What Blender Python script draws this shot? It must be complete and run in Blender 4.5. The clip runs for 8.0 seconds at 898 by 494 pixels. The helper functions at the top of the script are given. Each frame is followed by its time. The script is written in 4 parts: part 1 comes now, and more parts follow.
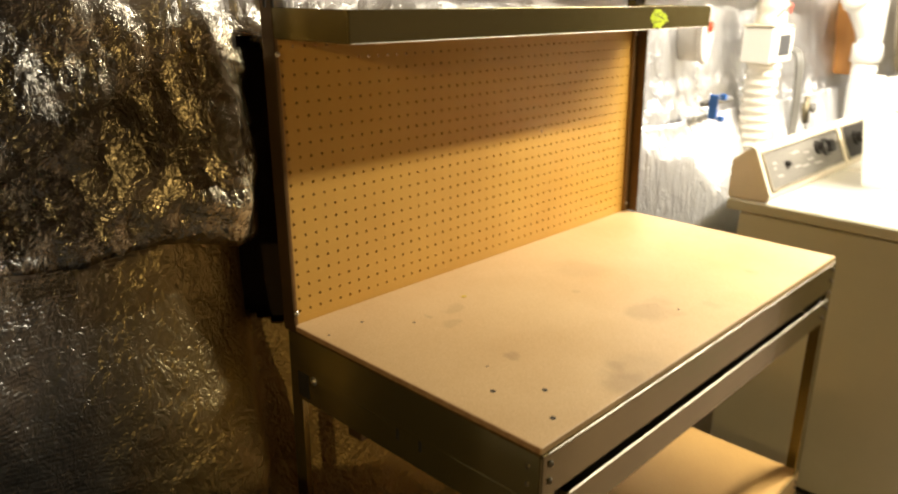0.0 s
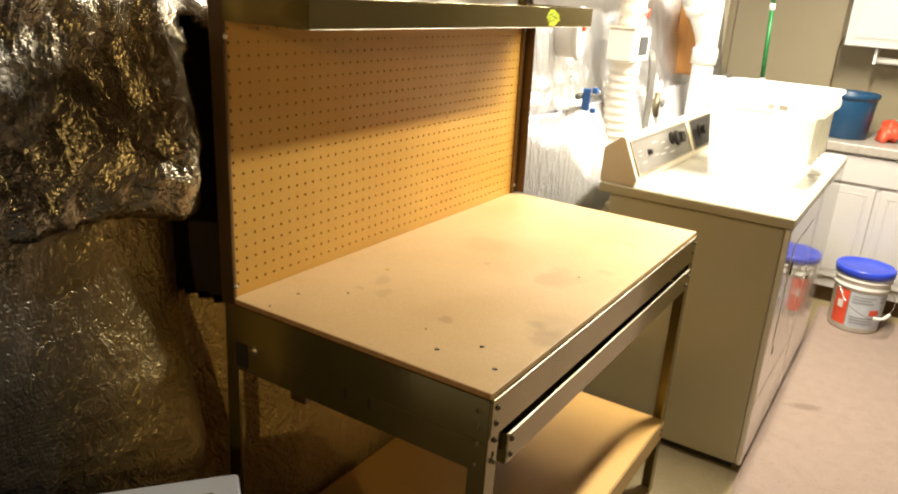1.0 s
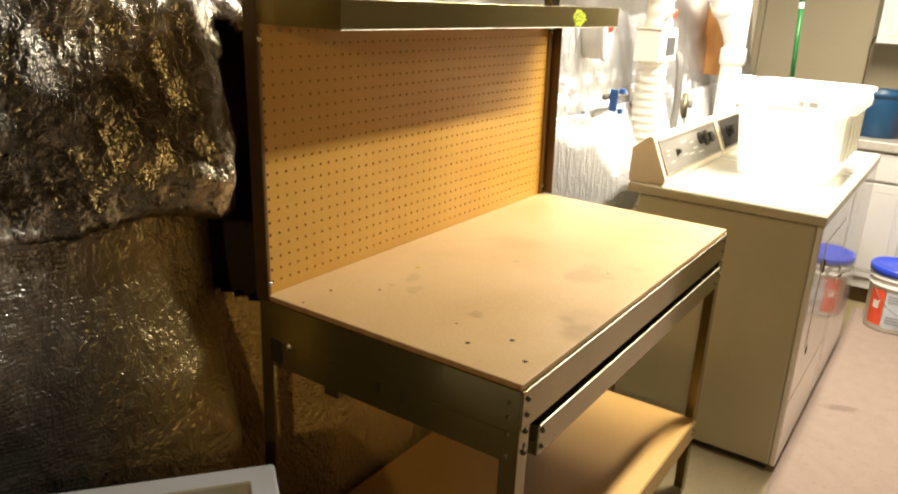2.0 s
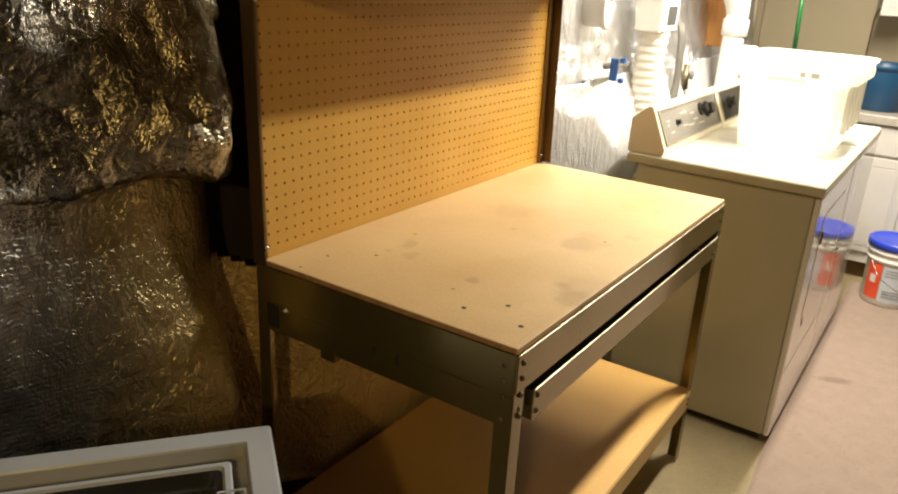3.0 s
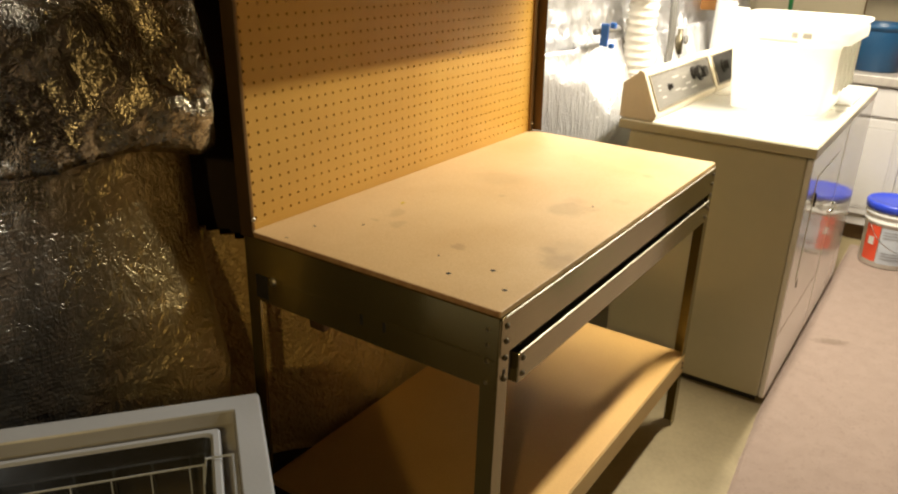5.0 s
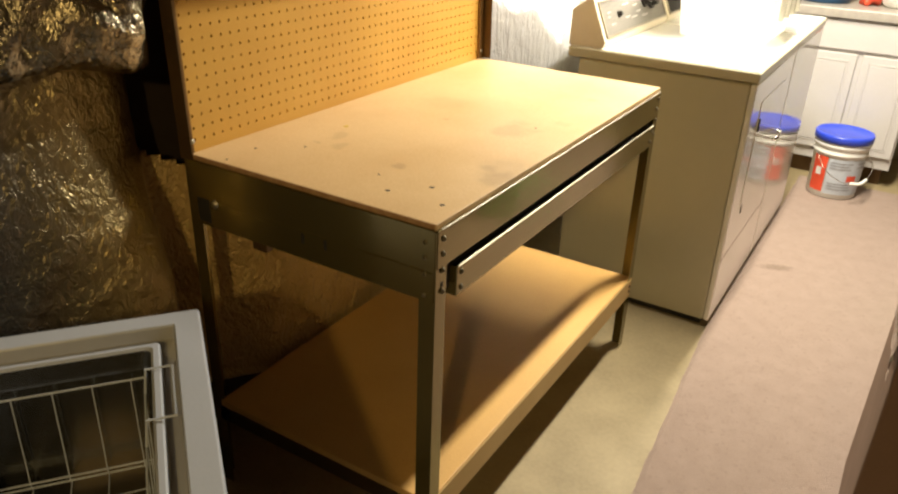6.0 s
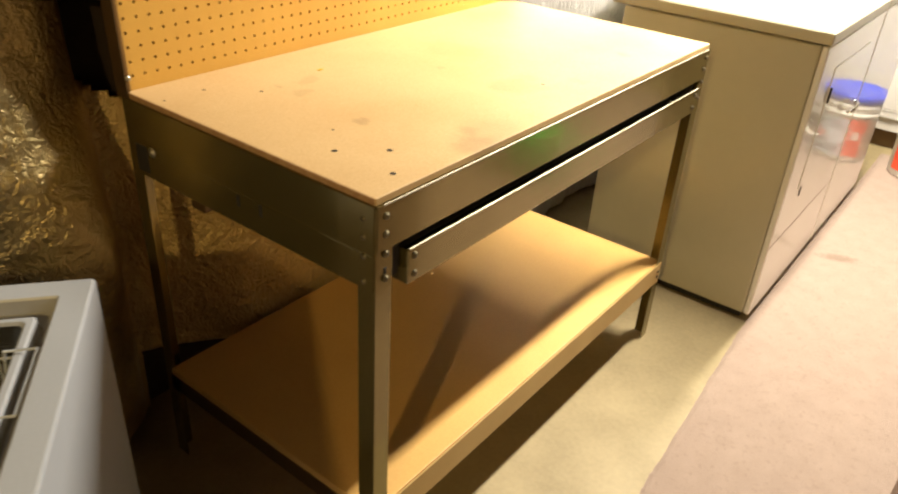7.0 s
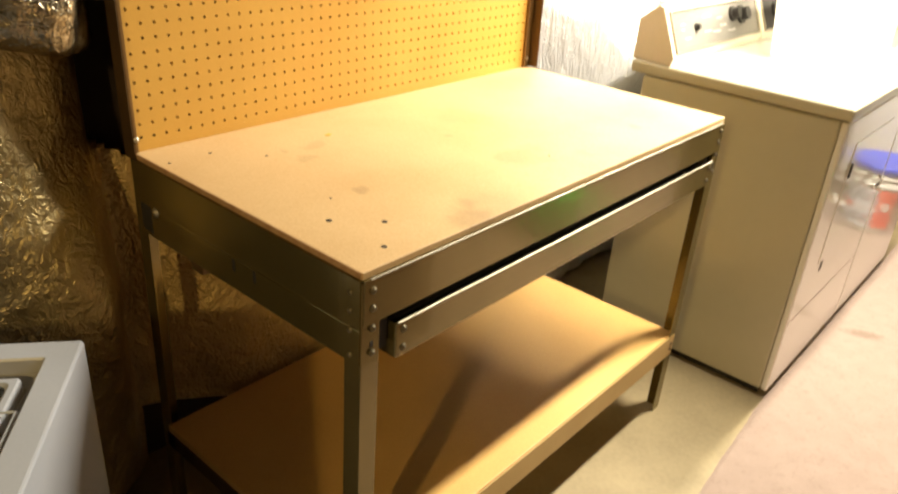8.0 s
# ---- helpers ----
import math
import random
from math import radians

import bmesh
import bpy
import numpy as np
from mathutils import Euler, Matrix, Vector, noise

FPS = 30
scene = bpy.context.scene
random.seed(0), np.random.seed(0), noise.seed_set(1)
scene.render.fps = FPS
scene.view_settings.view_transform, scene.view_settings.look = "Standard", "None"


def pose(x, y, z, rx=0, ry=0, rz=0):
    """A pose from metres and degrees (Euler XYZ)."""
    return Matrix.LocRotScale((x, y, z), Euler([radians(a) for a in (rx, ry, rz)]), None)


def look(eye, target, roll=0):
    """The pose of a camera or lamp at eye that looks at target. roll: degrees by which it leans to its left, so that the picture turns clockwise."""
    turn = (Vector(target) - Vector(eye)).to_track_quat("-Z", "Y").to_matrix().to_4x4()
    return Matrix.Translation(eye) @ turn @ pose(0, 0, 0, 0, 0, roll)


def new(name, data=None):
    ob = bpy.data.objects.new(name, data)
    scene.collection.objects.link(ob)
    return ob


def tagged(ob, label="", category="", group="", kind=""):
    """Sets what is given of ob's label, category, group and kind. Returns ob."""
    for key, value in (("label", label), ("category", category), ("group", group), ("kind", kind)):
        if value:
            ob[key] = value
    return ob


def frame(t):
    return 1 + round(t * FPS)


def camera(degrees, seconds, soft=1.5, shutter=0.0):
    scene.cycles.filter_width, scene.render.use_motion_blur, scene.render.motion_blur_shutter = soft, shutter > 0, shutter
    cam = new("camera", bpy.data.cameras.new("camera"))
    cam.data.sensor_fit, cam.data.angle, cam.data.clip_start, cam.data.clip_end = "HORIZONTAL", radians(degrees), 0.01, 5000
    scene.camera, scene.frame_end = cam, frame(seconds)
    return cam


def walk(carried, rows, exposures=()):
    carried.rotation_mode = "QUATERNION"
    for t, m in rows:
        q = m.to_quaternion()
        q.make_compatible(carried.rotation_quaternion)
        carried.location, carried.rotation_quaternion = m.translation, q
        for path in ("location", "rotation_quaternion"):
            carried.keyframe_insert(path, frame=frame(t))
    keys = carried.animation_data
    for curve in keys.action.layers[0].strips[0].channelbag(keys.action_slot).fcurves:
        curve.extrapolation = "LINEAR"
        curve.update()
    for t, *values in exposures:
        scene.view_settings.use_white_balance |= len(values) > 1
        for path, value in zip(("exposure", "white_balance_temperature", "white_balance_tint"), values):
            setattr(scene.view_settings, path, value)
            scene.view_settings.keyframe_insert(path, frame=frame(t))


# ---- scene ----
cam = camera(60.9, 8.0, 2.1, 0.4)
PATH = [
    (0, (-0.787, -0.567, 1.525), (0.581, 0.75, 0.895), 0.5),
    (0.5, (-0.946, -0.518, 1.509), (0.582, 0.595, 0.856), -0.8),
    (1, (-1.003, -0.51, 1.532), (0.612, 0.478, 0.889), 4.0),
    (1.5, (-1.028, -0.517, 1.526), (0.56, 0.54, 0.924), 2.8),
    (3, (-1.028, -0.53, 1.497), (0.537, 0.507, 0.808), 3.3),
    (3.5, (-1.027, -0.535, 1.501), (0.504, 0.564, 0.831), 2.5),
    (4, (-1.029, -0.548, 1.499), (0.537, 0.499, 0.827), 3.8),
    (5.5, (-1.009, -0.602, 1.47), (0.524, 0.397, 0.664), 1.1),
    (6, (-1.017, -0.639, 1.442), (0.523, 0.289, 0.567), 2.1),
    (6.5, (-0.942, -0.622, 1.39), (0.527, 0.343, 0.435), 2.9),
    (7, (-0.702, -0.651, 1.38), (0.69, 0.379, 0.379), 3.7),
    (7.5, (-0.621, -0.677, 1.388), (0.726, 0.408, 0.384), 2.4),
    (8, (-0.64, -0.678, 1.412), (0.741, 0.46, 0.519), 4.4),
]
walk(cam, [(t, look(eye, target, roll)) for t, eye, target, roll in PATH], [(0, -0.13), (0.5, -0.02), (1.5, 0.0), (3.0, -0.18), (5.4, -0.22), (6.0, 0.08), (6.5, 0.35), (7.0, 0.65), (8.0, 0.65)])

# ---- light ----
world = bpy.data.worlds.new("world")
scene.world = world
world.use_nodes = True
world.node_tree.nodes["Background"].inputs[0].default_value = (1.0, 0.85, 0.65, 1)
world.node_tree.nodes["Background"].inputs[1].default_value = 0.0


def bulb(name, at, watts, colour, radius):
    data = bpy.data.lights.new(name, "POINT")
    data.energy, data.color, data.shadow_soft_size = watts, colour, radius
    ob = new(name, data)
    ob.location = at
    return ob


tubes = bpy.data.lights.new("laundry_tube_light", "AREA")
tubes.shape, tubes.size, tubes.size_y = "RECTANGLE", 1.5, 0.09
tubes.energy, tubes.color = 143, (1.0, 0.905, 0.725)
new("laundry_tube_light", tubes).location = (2.12, -0.225, 2.225)
bulb("basement_bulb", (-2.5, -1.04, 2.02), 74, (1.0, 0.70, 0.27), 0.05)


# ---- materials ----
def mat(name, c1, c2=None, scale=6.0, rough=0.5, metal=0.0, bump=0.0, bscale=120.0, grain=0.25, coat=0.0, rvar=0.08, spec=0.5, stretch=(1, 1, 1)):
    """Two-scale noise in colour and gloss with a fine bump, in object space."""
    m = bpy.data.materials.new(name)
    m.use_nodes = True
    n, l = m.node_tree.nodes, m.node_tree.links
    p = n["Principled BSDF"]
    c2 = c2 or tuple(v * 0.82 for v in c1)
    tc = n.new("ShaderNodeTexCoord")
    mp = n.new("ShaderNodeMapping")
    mp.inputs["Scale"].default_value = stretch
    l.new(tc.outputs["Object"], mp.inputs[0])
    big, fine = n.new("ShaderNodeTexNoise"), n.new("ShaderNodeTexNoise")
    big.inputs["Scale"].default_value, big.inputs["Detail"].default_value = scale, 5
    fine.inputs["Scale"].default_value, fine.inputs["Detail"].default_value = bscale, 3
    for t in (big, fine):
        l.new(mp.outputs[0], t.inputs["Vector"])
    mixf = n.new("ShaderNodeMix")
    mixf.inputs[0].default_value = grain
    l.new(big.outputs[0], mixf.inputs[2])
    l.new(fine.outputs[0], mixf.inputs[3])
    ramp = n.new("ShaderNodeMapRange")
    ramp.inputs[1].default_value, ramp.inputs[2].default_value = 0.33, 0.67
    l.new(mixf.outputs[0], ramp.inputs[0])
    col = n.new("ShaderNodeMix")
    col.data_type = "RGBA"
    col.inputs[6].default_value, col.inputs[7].default_value = (*c1, 1), (*c2, 1)
    l.new(ramp.outputs[0], col.inputs[0])
    l.new(col.outputs[2], p.inputs["Base Color"])
    rr = n.new("ShaderNodeMapRange")
    rr.inputs[3].default_value, rr.inputs[4].default_value = max(rough - rvar, 0.02), min(rough + rvar, 1)
    l.new(big.outputs[0], rr.inputs[0])
    l.new(rr.outputs[0], p.inputs["Roughness"])
    p.inputs["Metallic"].default_value = metal
    p.inputs["Coat Weight"].default_value = coat
    p.inputs["Specular IOR Level"].default_value = spec
    if bump:
        b = n.new("ShaderNodeBump")
        b.inputs["Strength"].default_value, b.inputs["Distance"].default_value = bump, 0.004
        l.new(fine.outputs[0], b.inputs["Height"])
        l.new(b.outputs[0], p.inputs["Normal"])
    return m


def node_of(m, kind, **values):
    nd = m.node_tree.nodes.new(kind)
    for key, value in values.items():
        nd.inputs[key].default_value = value
    return nd


def maths(m, op, a, b=None, c=None):
    """A Math node on sockets or plain values; gives its output."""
    nd = m.node_tree.nodes.new("ShaderNodeMath")
    nd.operation = op
    for k, v in enumerate((a, b, c)):
        if v is None:
            continue
        if isinstance(v, (int, float)):
            nd.inputs[k].default_value = v
        else:
            m.node_tree.links.new(v, nd.inputs[k])
    return nd.outputs[0]


def span(m, value, a, b, lo, hi, soft=False):
    """Maps a..b of a socket onto lo..hi."""
    nd = m.node_tree.nodes.new("ShaderNodeMapRange")
    if soft:
        nd.interpolation_type = "SMOOTHSTEP"
    for k, v in enumerate((a, b, lo, hi)):
        nd.inputs[k + 1].default_value = v
    m.node_tree.links.new(value, nd.inputs[0])
    return nd.outputs[0]


def blend(m, f, a, b):
    nd = m.node_tree.nodes.new("ShaderNodeMix")
    nd.data_type = "RGBA"
    for k, v in ((0, f), (6, a), (7, b)):
        if isinstance(v, tuple):
            nd.inputs[k].default_value = (*v, 1)
        else:
            m.node_tree.links.new(v, nd.inputs[k])
    return nd.outputs[2]


def foil_material(name, scrim):
    """Silver facing with a fine pebbled crumple; the lower sheet shows the rows of its woven scrim,
    and behind the machines both hang in upright pleats. Lamp light is painted into the colour by place."""
    m = bpy.data.materials.new(name)
    m.use_nodes = True
    n, l = m.node_tree.nodes, m.node_tree.links
    p = n["Principled BSDF"]
    tc = n.new("ShaderNodeTexCoord")
    sep = n.new("ShaderNodeSeparateXYZ")
    l.new(tc.outputs["Object"], sep.inputs[0])
    x, z = sep.outputs[0], sep.outputs[2]
    # tube light painted as paler foil behind the machines and over the bench
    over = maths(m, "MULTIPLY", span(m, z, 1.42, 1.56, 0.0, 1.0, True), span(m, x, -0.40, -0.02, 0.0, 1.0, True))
    tube_lit = maths(m, "MAXIMUM", span(m, x, 0.75, 1.15, 0.0, 1.0, True), over)

    def ridged(scale, detail, stretch):
        mp = n.new("ShaderNodeMapping")
        mp.inputs["Scale"].default_value = stretch
        mp.inputs["Rotation"].default_value = (0, 0.35 if scrim else -0.5, 0)
        l.new(tc.outputs["Object"], mp.inputs[0])
        nz = node_of(m, "ShaderNodeTexNoise", Scale=scale, Detail=detail, Roughness=0.55, Distortion=0.6)
        l.new(mp.outputs[0], nz.inputs["Vector"])
        return maths(m, "ABSOLUTE", maths(m, "SUBTRACT", nz.outputs[0], 0.5))

    creases = ridged(17.0, 3.0, (1.0, 1.0, 0.7))
    pebbles = ridged(62.0, 3.0, (1.0, 1.0, 0.8))
    pleats = ridged(30.0, 3.0, (1.0, 1.0, 0.16))
    # the lower sheet is creased hardest round the bench
    rumple = maths(m, "ADD", span(m, x, -0.45, -0.12, 0.6, 0.85, True), span(m, x, -0.05, 0.05, 0.0, 1.1, True)) if scrim else 1.0
    height = maths(m, "MULTIPLY", maths(m, "MULTIPLY_ADD", pebbles, 0.42 if not scrim else 0.55, maths(m, "MULTIPLY", creases, 0.8)), rumple)
    if scrim:
        # rows of the scrim, clearest away from the bench
        mp = n.new("ShaderNodeMapping")
        mp.inputs["Rotation"].default_value = (0, -0.16, 0)
        l.new(tc.outputs["Object"], mp.inputs[0])
        rows = node_of(m, "ShaderNodeTexWave", Scale=34.0, Distortion=1.6, Detail=3.0)
        rows.bands_direction = "Z"
        rows.inputs["Detail Scale"].default_value = 2.5
        l.new(mp.outputs[0], rows.inputs["Vector"])
        away = span(m, x, -0.45, -0.15, 0.018, 0.0, True)
        height = maths(m, "MULTIPLY_ADD", rows.outputs["Fac"], away, height)
    hung = n.new("ShaderNodeMix")
    l.new(tube_lit, hung.inputs[0])
    l.new(height, hung.inputs[2])
    l.new(maths(m, "MULTIPLY_ADD", pebbles, 0.35, maths(m, "MULTIPLY", pleats, 1.0)), hung.inputs[3])
    b = node_of(m, "ShaderNodeBump", Strength=1.0, Distance=FOIL_DEPTH[1 if scrim else 0])
    l.new(hung.outputs[0], b.inputs["Height"])
    l.new(b.outputs[0], p.inputs["Normal"])
    stain = node_of(m, "ShaderNodeTexNoise", Scale=3.2, Detail=6.0)
    l.new(tc.outputs["Object"], stain.inputs["Vector"])
    patch = span(m, stain.outputs[0], 0.36, 0.66, 0.0, 1.0)
    # warm bulb light tints the foil gold by the bench, greyer farther left; patches are stains
    light_tint = blend(m, patch, (0.52, 0.45, 0.32), (0.18, 0.15, 0.10)) if not scrim else blend(m, patch, (0.53, 0.42, 0.21), (0.28, 0.215, 0.10))
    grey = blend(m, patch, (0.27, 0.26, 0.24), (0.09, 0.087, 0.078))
    light_tint = blend(m, span(m, x, -0.42, -0.16, 1.0, 0.0, True), light_tint, grey)
    # under the bench the bulb's golden light is painted in as a tan, less metallic facing
    bulb_lit = maths(m, "MULTIPLY", span(m, x, 0.0, 0.09, 0.0, 1.0, True), span(m, x, 0.75, 1.05, 1.0, 0.0, True))
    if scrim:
        light_tint = blend(m, bulb_lit, light_tint, blend(m, patch, (0.78, 0.56, 0.24), (0.55, 0.385, 0.15)))
    l.new(blend(m, tube_lit, light_tint, blend(m, over, (0.64, 0.64, 0.66), (0.84, 0.84, 0.86))), p.inputs["Base Color"])
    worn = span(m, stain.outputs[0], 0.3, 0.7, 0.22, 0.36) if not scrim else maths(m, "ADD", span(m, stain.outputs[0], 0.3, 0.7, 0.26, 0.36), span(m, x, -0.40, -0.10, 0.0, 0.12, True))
    l.new(maths(m, "MULTIPLY_ADD", tube_lit, 0.14, worn), p.inputs["Roughness"])
    l.new(maths(m, "MULTIPLY_ADD", over, -0.55, maths(m, "MULTIPLY_ADD", bulb_lit, -0.4, 0.88) if scrim else 1.0), p.inputs["Metallic"])
    return m


FOIL_DEPTH = (0.017, 0.019)


def board_material(name, c1, c2, spots, rough=0.55, bump=0.12):
    """Pressed fibre board with soft handling stains, each an (x, y, radius, strength) mark."""
    m = mat(name, c1, c2, 3.5, rough, 0.0, bump, 260.0, 0.45)
    n, l = m.node_tree.nodes, m.node_tree.links
    p = n["Principled BSDF"]
    base = p.inputs["Base Color"].links[0].from_socket
    tc = n.new("ShaderNodeTexCoord")
    warp = node_of(m, "ShaderNodeTexNoise", Scale=18.0, Detail=4.0)
    l.new(tc.outputs["Object"], warp.inputs["Vector"])
    moved = n.new("ShaderNodeVectorMath")
    moved.operation = "MULTIPLY_ADD"
    moved.inputs[1].default_value = (0.07, 0.07, 0.0)
    l.new(warp.outputs["Color"], moved.inputs[0])
    l.new(tc.outputs["Object"], moved.inputs[2])
    for x, y, radius, strength in spots:
        far = n.new("ShaderNodeVectorMath")
        far.operation = "DISTANCE"
        far.inputs[1].default_value = (x + 0.035, y + 0.035, 0.9)
        l.new(moved.outputs[0], far.inputs[0])
        fade = n.new("ShaderNodeMapRange")
        fade.interpolation_type = "SMOOTHSTEP"
        fade.inputs[1].default_value, fade.inputs[2].default_value = radius * 0.35, radius
        fade.inputs[3].default_value, fade.inputs[4].default_value = strength, 0.0
        l.new(far.outputs["Value"], fade.inputs[0])
        mix = n.new("ShaderNodeMix")
        mix.data_type = "RGBA"
        mix.inputs[7].default_value = (0.10, 0.06, 0.03, 1)
        l.new(fade.outputs[0], mix.inputs[0])
        l.new(base, mix.inputs[6])
        base = mix.outputs[2]
    l.new(base, p.inputs["Base Color"])
    return m


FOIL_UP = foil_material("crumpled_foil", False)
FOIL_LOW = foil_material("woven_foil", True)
CONCRETE_WALL = mat("dark_panelling", (0.045, 0.028, 0.015), (0.03, 0.018, 0.009), 2.0, 0.9, 0, 0.4, 40)
CEILING = mat("joist_ceiling", (0.06, 0.042, 0.024), (0.04, 0.027, 0.015), 3.0, 0.85, 0, 0.2, 60)
FLOOR = mat("bare_concrete", (0.34, 0.27, 0.147), (0.24, 0.188, 0.10), 5.5, 0.62, 0, 0.25, 70, 0.3)
BEIGE = mat("beige_paint", (0.29, 0.245, 0.16), (0.26, 0.22, 0.14), 2.0, 0.55, 0, 0.06, 90)
BEIGE_PALE = mat("pale_beige_paint", (0.50, 0.44, 0.33), (0.45, 0.39, 0.29), 2.0, 0.5, 0, 0.05, 90)
STEEL = mat("olive_grey_enamel", (0.265, 0.215, 0.085), (0.215, 0.17, 0.063), 5.0, 0.20, 0.8, 0.03, 300, 0.3, 0.25)
# darker and browner than STEEL: uprights, rear and shelf parts, small dark fittings
STEEL_DARK = mat("dark_brown", (0.13, 0.078, 0.034), (0.09, 0.054, 0.024), 6.0, 0.42, 0.6, 0.03, 300)
CHANNEL = mat("tan_brown_enamel", (0.24, 0.145, 0.055), (0.19, 0.11, 0.04), 6.0, 0.4, 0.5, 0.03, 300)
# pale metal: paints the highlight along rolled edges, also serves the console trim
STEEL_EDGE = mat("pale_edge_metal", (0.42, 0.38, 0.31), (0.28, 0.25, 0.19), 12.0, 0.45, 0.8, 0.02, 300)
ZINC = mat("bright_zinc", (0.60, 0.57, 0.50), (0.48, 0.45, 0.39), 60.0, 0.35, 0.9, 0.05, 400)
SHELF_EDGE = mat("tan_shelf_edge", (0.52, 0.36, 0.14), (0.44, 0.29, 0.105), 5.0, 0.5, 0, 0.05, 200)
BOLT = mat("zinc_bolt", (0.20, 0.175, 0.12), (0.12, 0.10, 0.065), 60.0, 0.45, 1.0, 0.05, 400)
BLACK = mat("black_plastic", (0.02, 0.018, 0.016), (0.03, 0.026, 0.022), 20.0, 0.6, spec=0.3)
_marks = random.Random(21)
_scuffs = [(0.05 + 1.1 * _marks.random(), 0.05 + 0.5 * _marks.random(), 0.012 + 0.02 * _marks.random(), 0.10 + 0.14 * _marks.random()) for _ in range(9)]
TOP = board_material("bench_top_board", (0.655, 0.468, 0.243), (0.53, 0.343, 0.155), [(0.553, 0.156, 0.062, 0.23), (0.258, 0.022, 0.060, 0.28), (0.669, 0.406, 0.085, 0.12), (0.956, 0.102, 0.025, 0.22), (0.330, 0.035, 0.08, 0.14), (0.205, 0.215, 0.022, 0.25), (0.62, 0.16, 0.05, 0.14)] + _scuffs)
SHELF = board_material("lower_shelf_board", (0.66, 0.40, 0.125), (0.57, 0.325, 0.092), [(0.55, 0.30, 0.02, 0.3)], 0.5)
EDGE = mat("raw_board_edge", (0.30, 0.16, 0.07), (0.42, 0.26, 0.12), 60.0, 0.85, 0, 0.3, 200)
PEG = mat("pegboard_brown", (0.58, 0.335, 0.066), (0.50, 0.272, 0.048), 4.0, 0.42, 0, 0.03, 400, 0.3, 0.0, 0.05)
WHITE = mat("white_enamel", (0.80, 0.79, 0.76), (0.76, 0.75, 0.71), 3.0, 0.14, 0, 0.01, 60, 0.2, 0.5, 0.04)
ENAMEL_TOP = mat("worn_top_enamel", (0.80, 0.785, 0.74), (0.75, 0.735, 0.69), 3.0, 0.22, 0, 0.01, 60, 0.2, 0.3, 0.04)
# the machines' white enamel, with the tan shade of their sides put into its colour
WHITE_SIDE = mat("shaded_white_enamel", (0.52, 0.485, 0.355), (0.465, 0.435, 0.315), 2.0, 0.30, 0, 0.05, 30, 0.2, 0.2)
ALMOND = mat("cream_console", (0.70, 0.63, 0.50), (0.63, 0.56, 0.43), 4.0, 0.4, 0, 0.02, 90)
CONSOLE = mat("brushed_console", (0.20, 0.185, 0.165), (0.15, 0.14, 0.125), 20.0, 0.6, 0.0, 0.05, 300, 0.4, 0, 0.05, 0.2, (1, 12, 12))
BIN = mat("white_tote_plastic", (0.85, 0.84, 0.80), (0.81, 0.80, 0.75), 3.0, 0.38, 0, 0.02, 80)
_tr = node_of(BIN, "ShaderNodeBsdfTranslucent", Color=(0.90, 0.89, 0.84, 1))
_mixs = node_of(BIN, "ShaderNodeMixShader", Fac=0.55)
BIN.node_tree.links.new(BIN.node_tree.nodes["Principled BSDF"].outputs[0], _mixs.inputs[1])
BIN.node_tree.links.new(_tr.outputs[0], _mixs.inputs[2])
BIN.node_tree.links.new(_mixs.outputs[0], BIN.node_tree.nodes["Material Output"].inputs[0])
PVC = mat("white_pvc", (0.82, 0.81, 0.78), (0.76, 0.75, 0.71), 4.0, 0.32, 0, 0.02, 90)
FLEX = mat("white_vinyl_hose", (0.80, 0.77, 0.70), (0.72, 0.68, 0.60), 6.0, 0.45, 0, 0.05, 120)
CAB = mat("white_cabinet_paint", (0.56, 0.54, 0.525), (0.51, 0.49, 0.475), 2.5, 0.38, 0, 0.03, 70)
COUNTER = mat("grey_laminate", (0.38, 0.35, 0.31), (0.30, 0.27, 0.24), 30.0, 0.35, 0, 0.02, 150)
PAIL = mat("white_pail_plastic", (0.76, 0.75, 0.72), (0.70, 0.69, 0.66), 4.0, 0.35, 0, 0.02, 90)
BLUE_LID = mat("blue_lid_plastic", (0.03, 0.07, 0.62), (0.025, 0.055, 0.52), 5.0, 0.32, 0, 0.02, 120)
BLUE_BIN = mat("deep_blue_plastic", (0.012, 0.062, 0.145), (0.009, 0.048, 0.115), 5.0, 0.38, 0, 0.02, 120)
TEAL = mat("teal_cloth", (0.01, 0.22, 0.17), (0.008, 0.16, 0.12), 20.0, 0.8, 0, 0.2, 200)
RED = mat("red_label", (0.75, 0.09, 0.04), (0.62, 0.07, 0.03), 12.0, 0.45)
PALE_BLUE = mat("pale_blue_label", (0.52, 0.56, 0.62), (0.45, 0.49, 0.56), 10.0, 0.5)
BAR = mat("grey_print", (0.30, 0.31, 0.34), (0.26, 0.27, 0.30), 10.0, 0.5)
INK = mat("pale_print", (0.45, 0.43, 0.39), (0.40, 0.38, 0.34), 10.0, 0.5)
GREEN = mat("green_plastic", (0.02, 0.50, 0.06), (0.015, 0.42, 0.045), 6.0, 0.4)
GREEN_DARK = mat("green_handle", (0.01, 0.13, 0.03), (0.008, 0.10, 0.024), 12.0, 0.35)
LIME = mat("lime_sticker", (0.55, 0.68, 0.02), (0.48, 0.60, 0.02), 20.0, 0.4)
YELLOW = mat("yellow_paint", (0.62, 0.45, 0.03), (0.55, 0.38, 0.03), 60.0, 0.6)
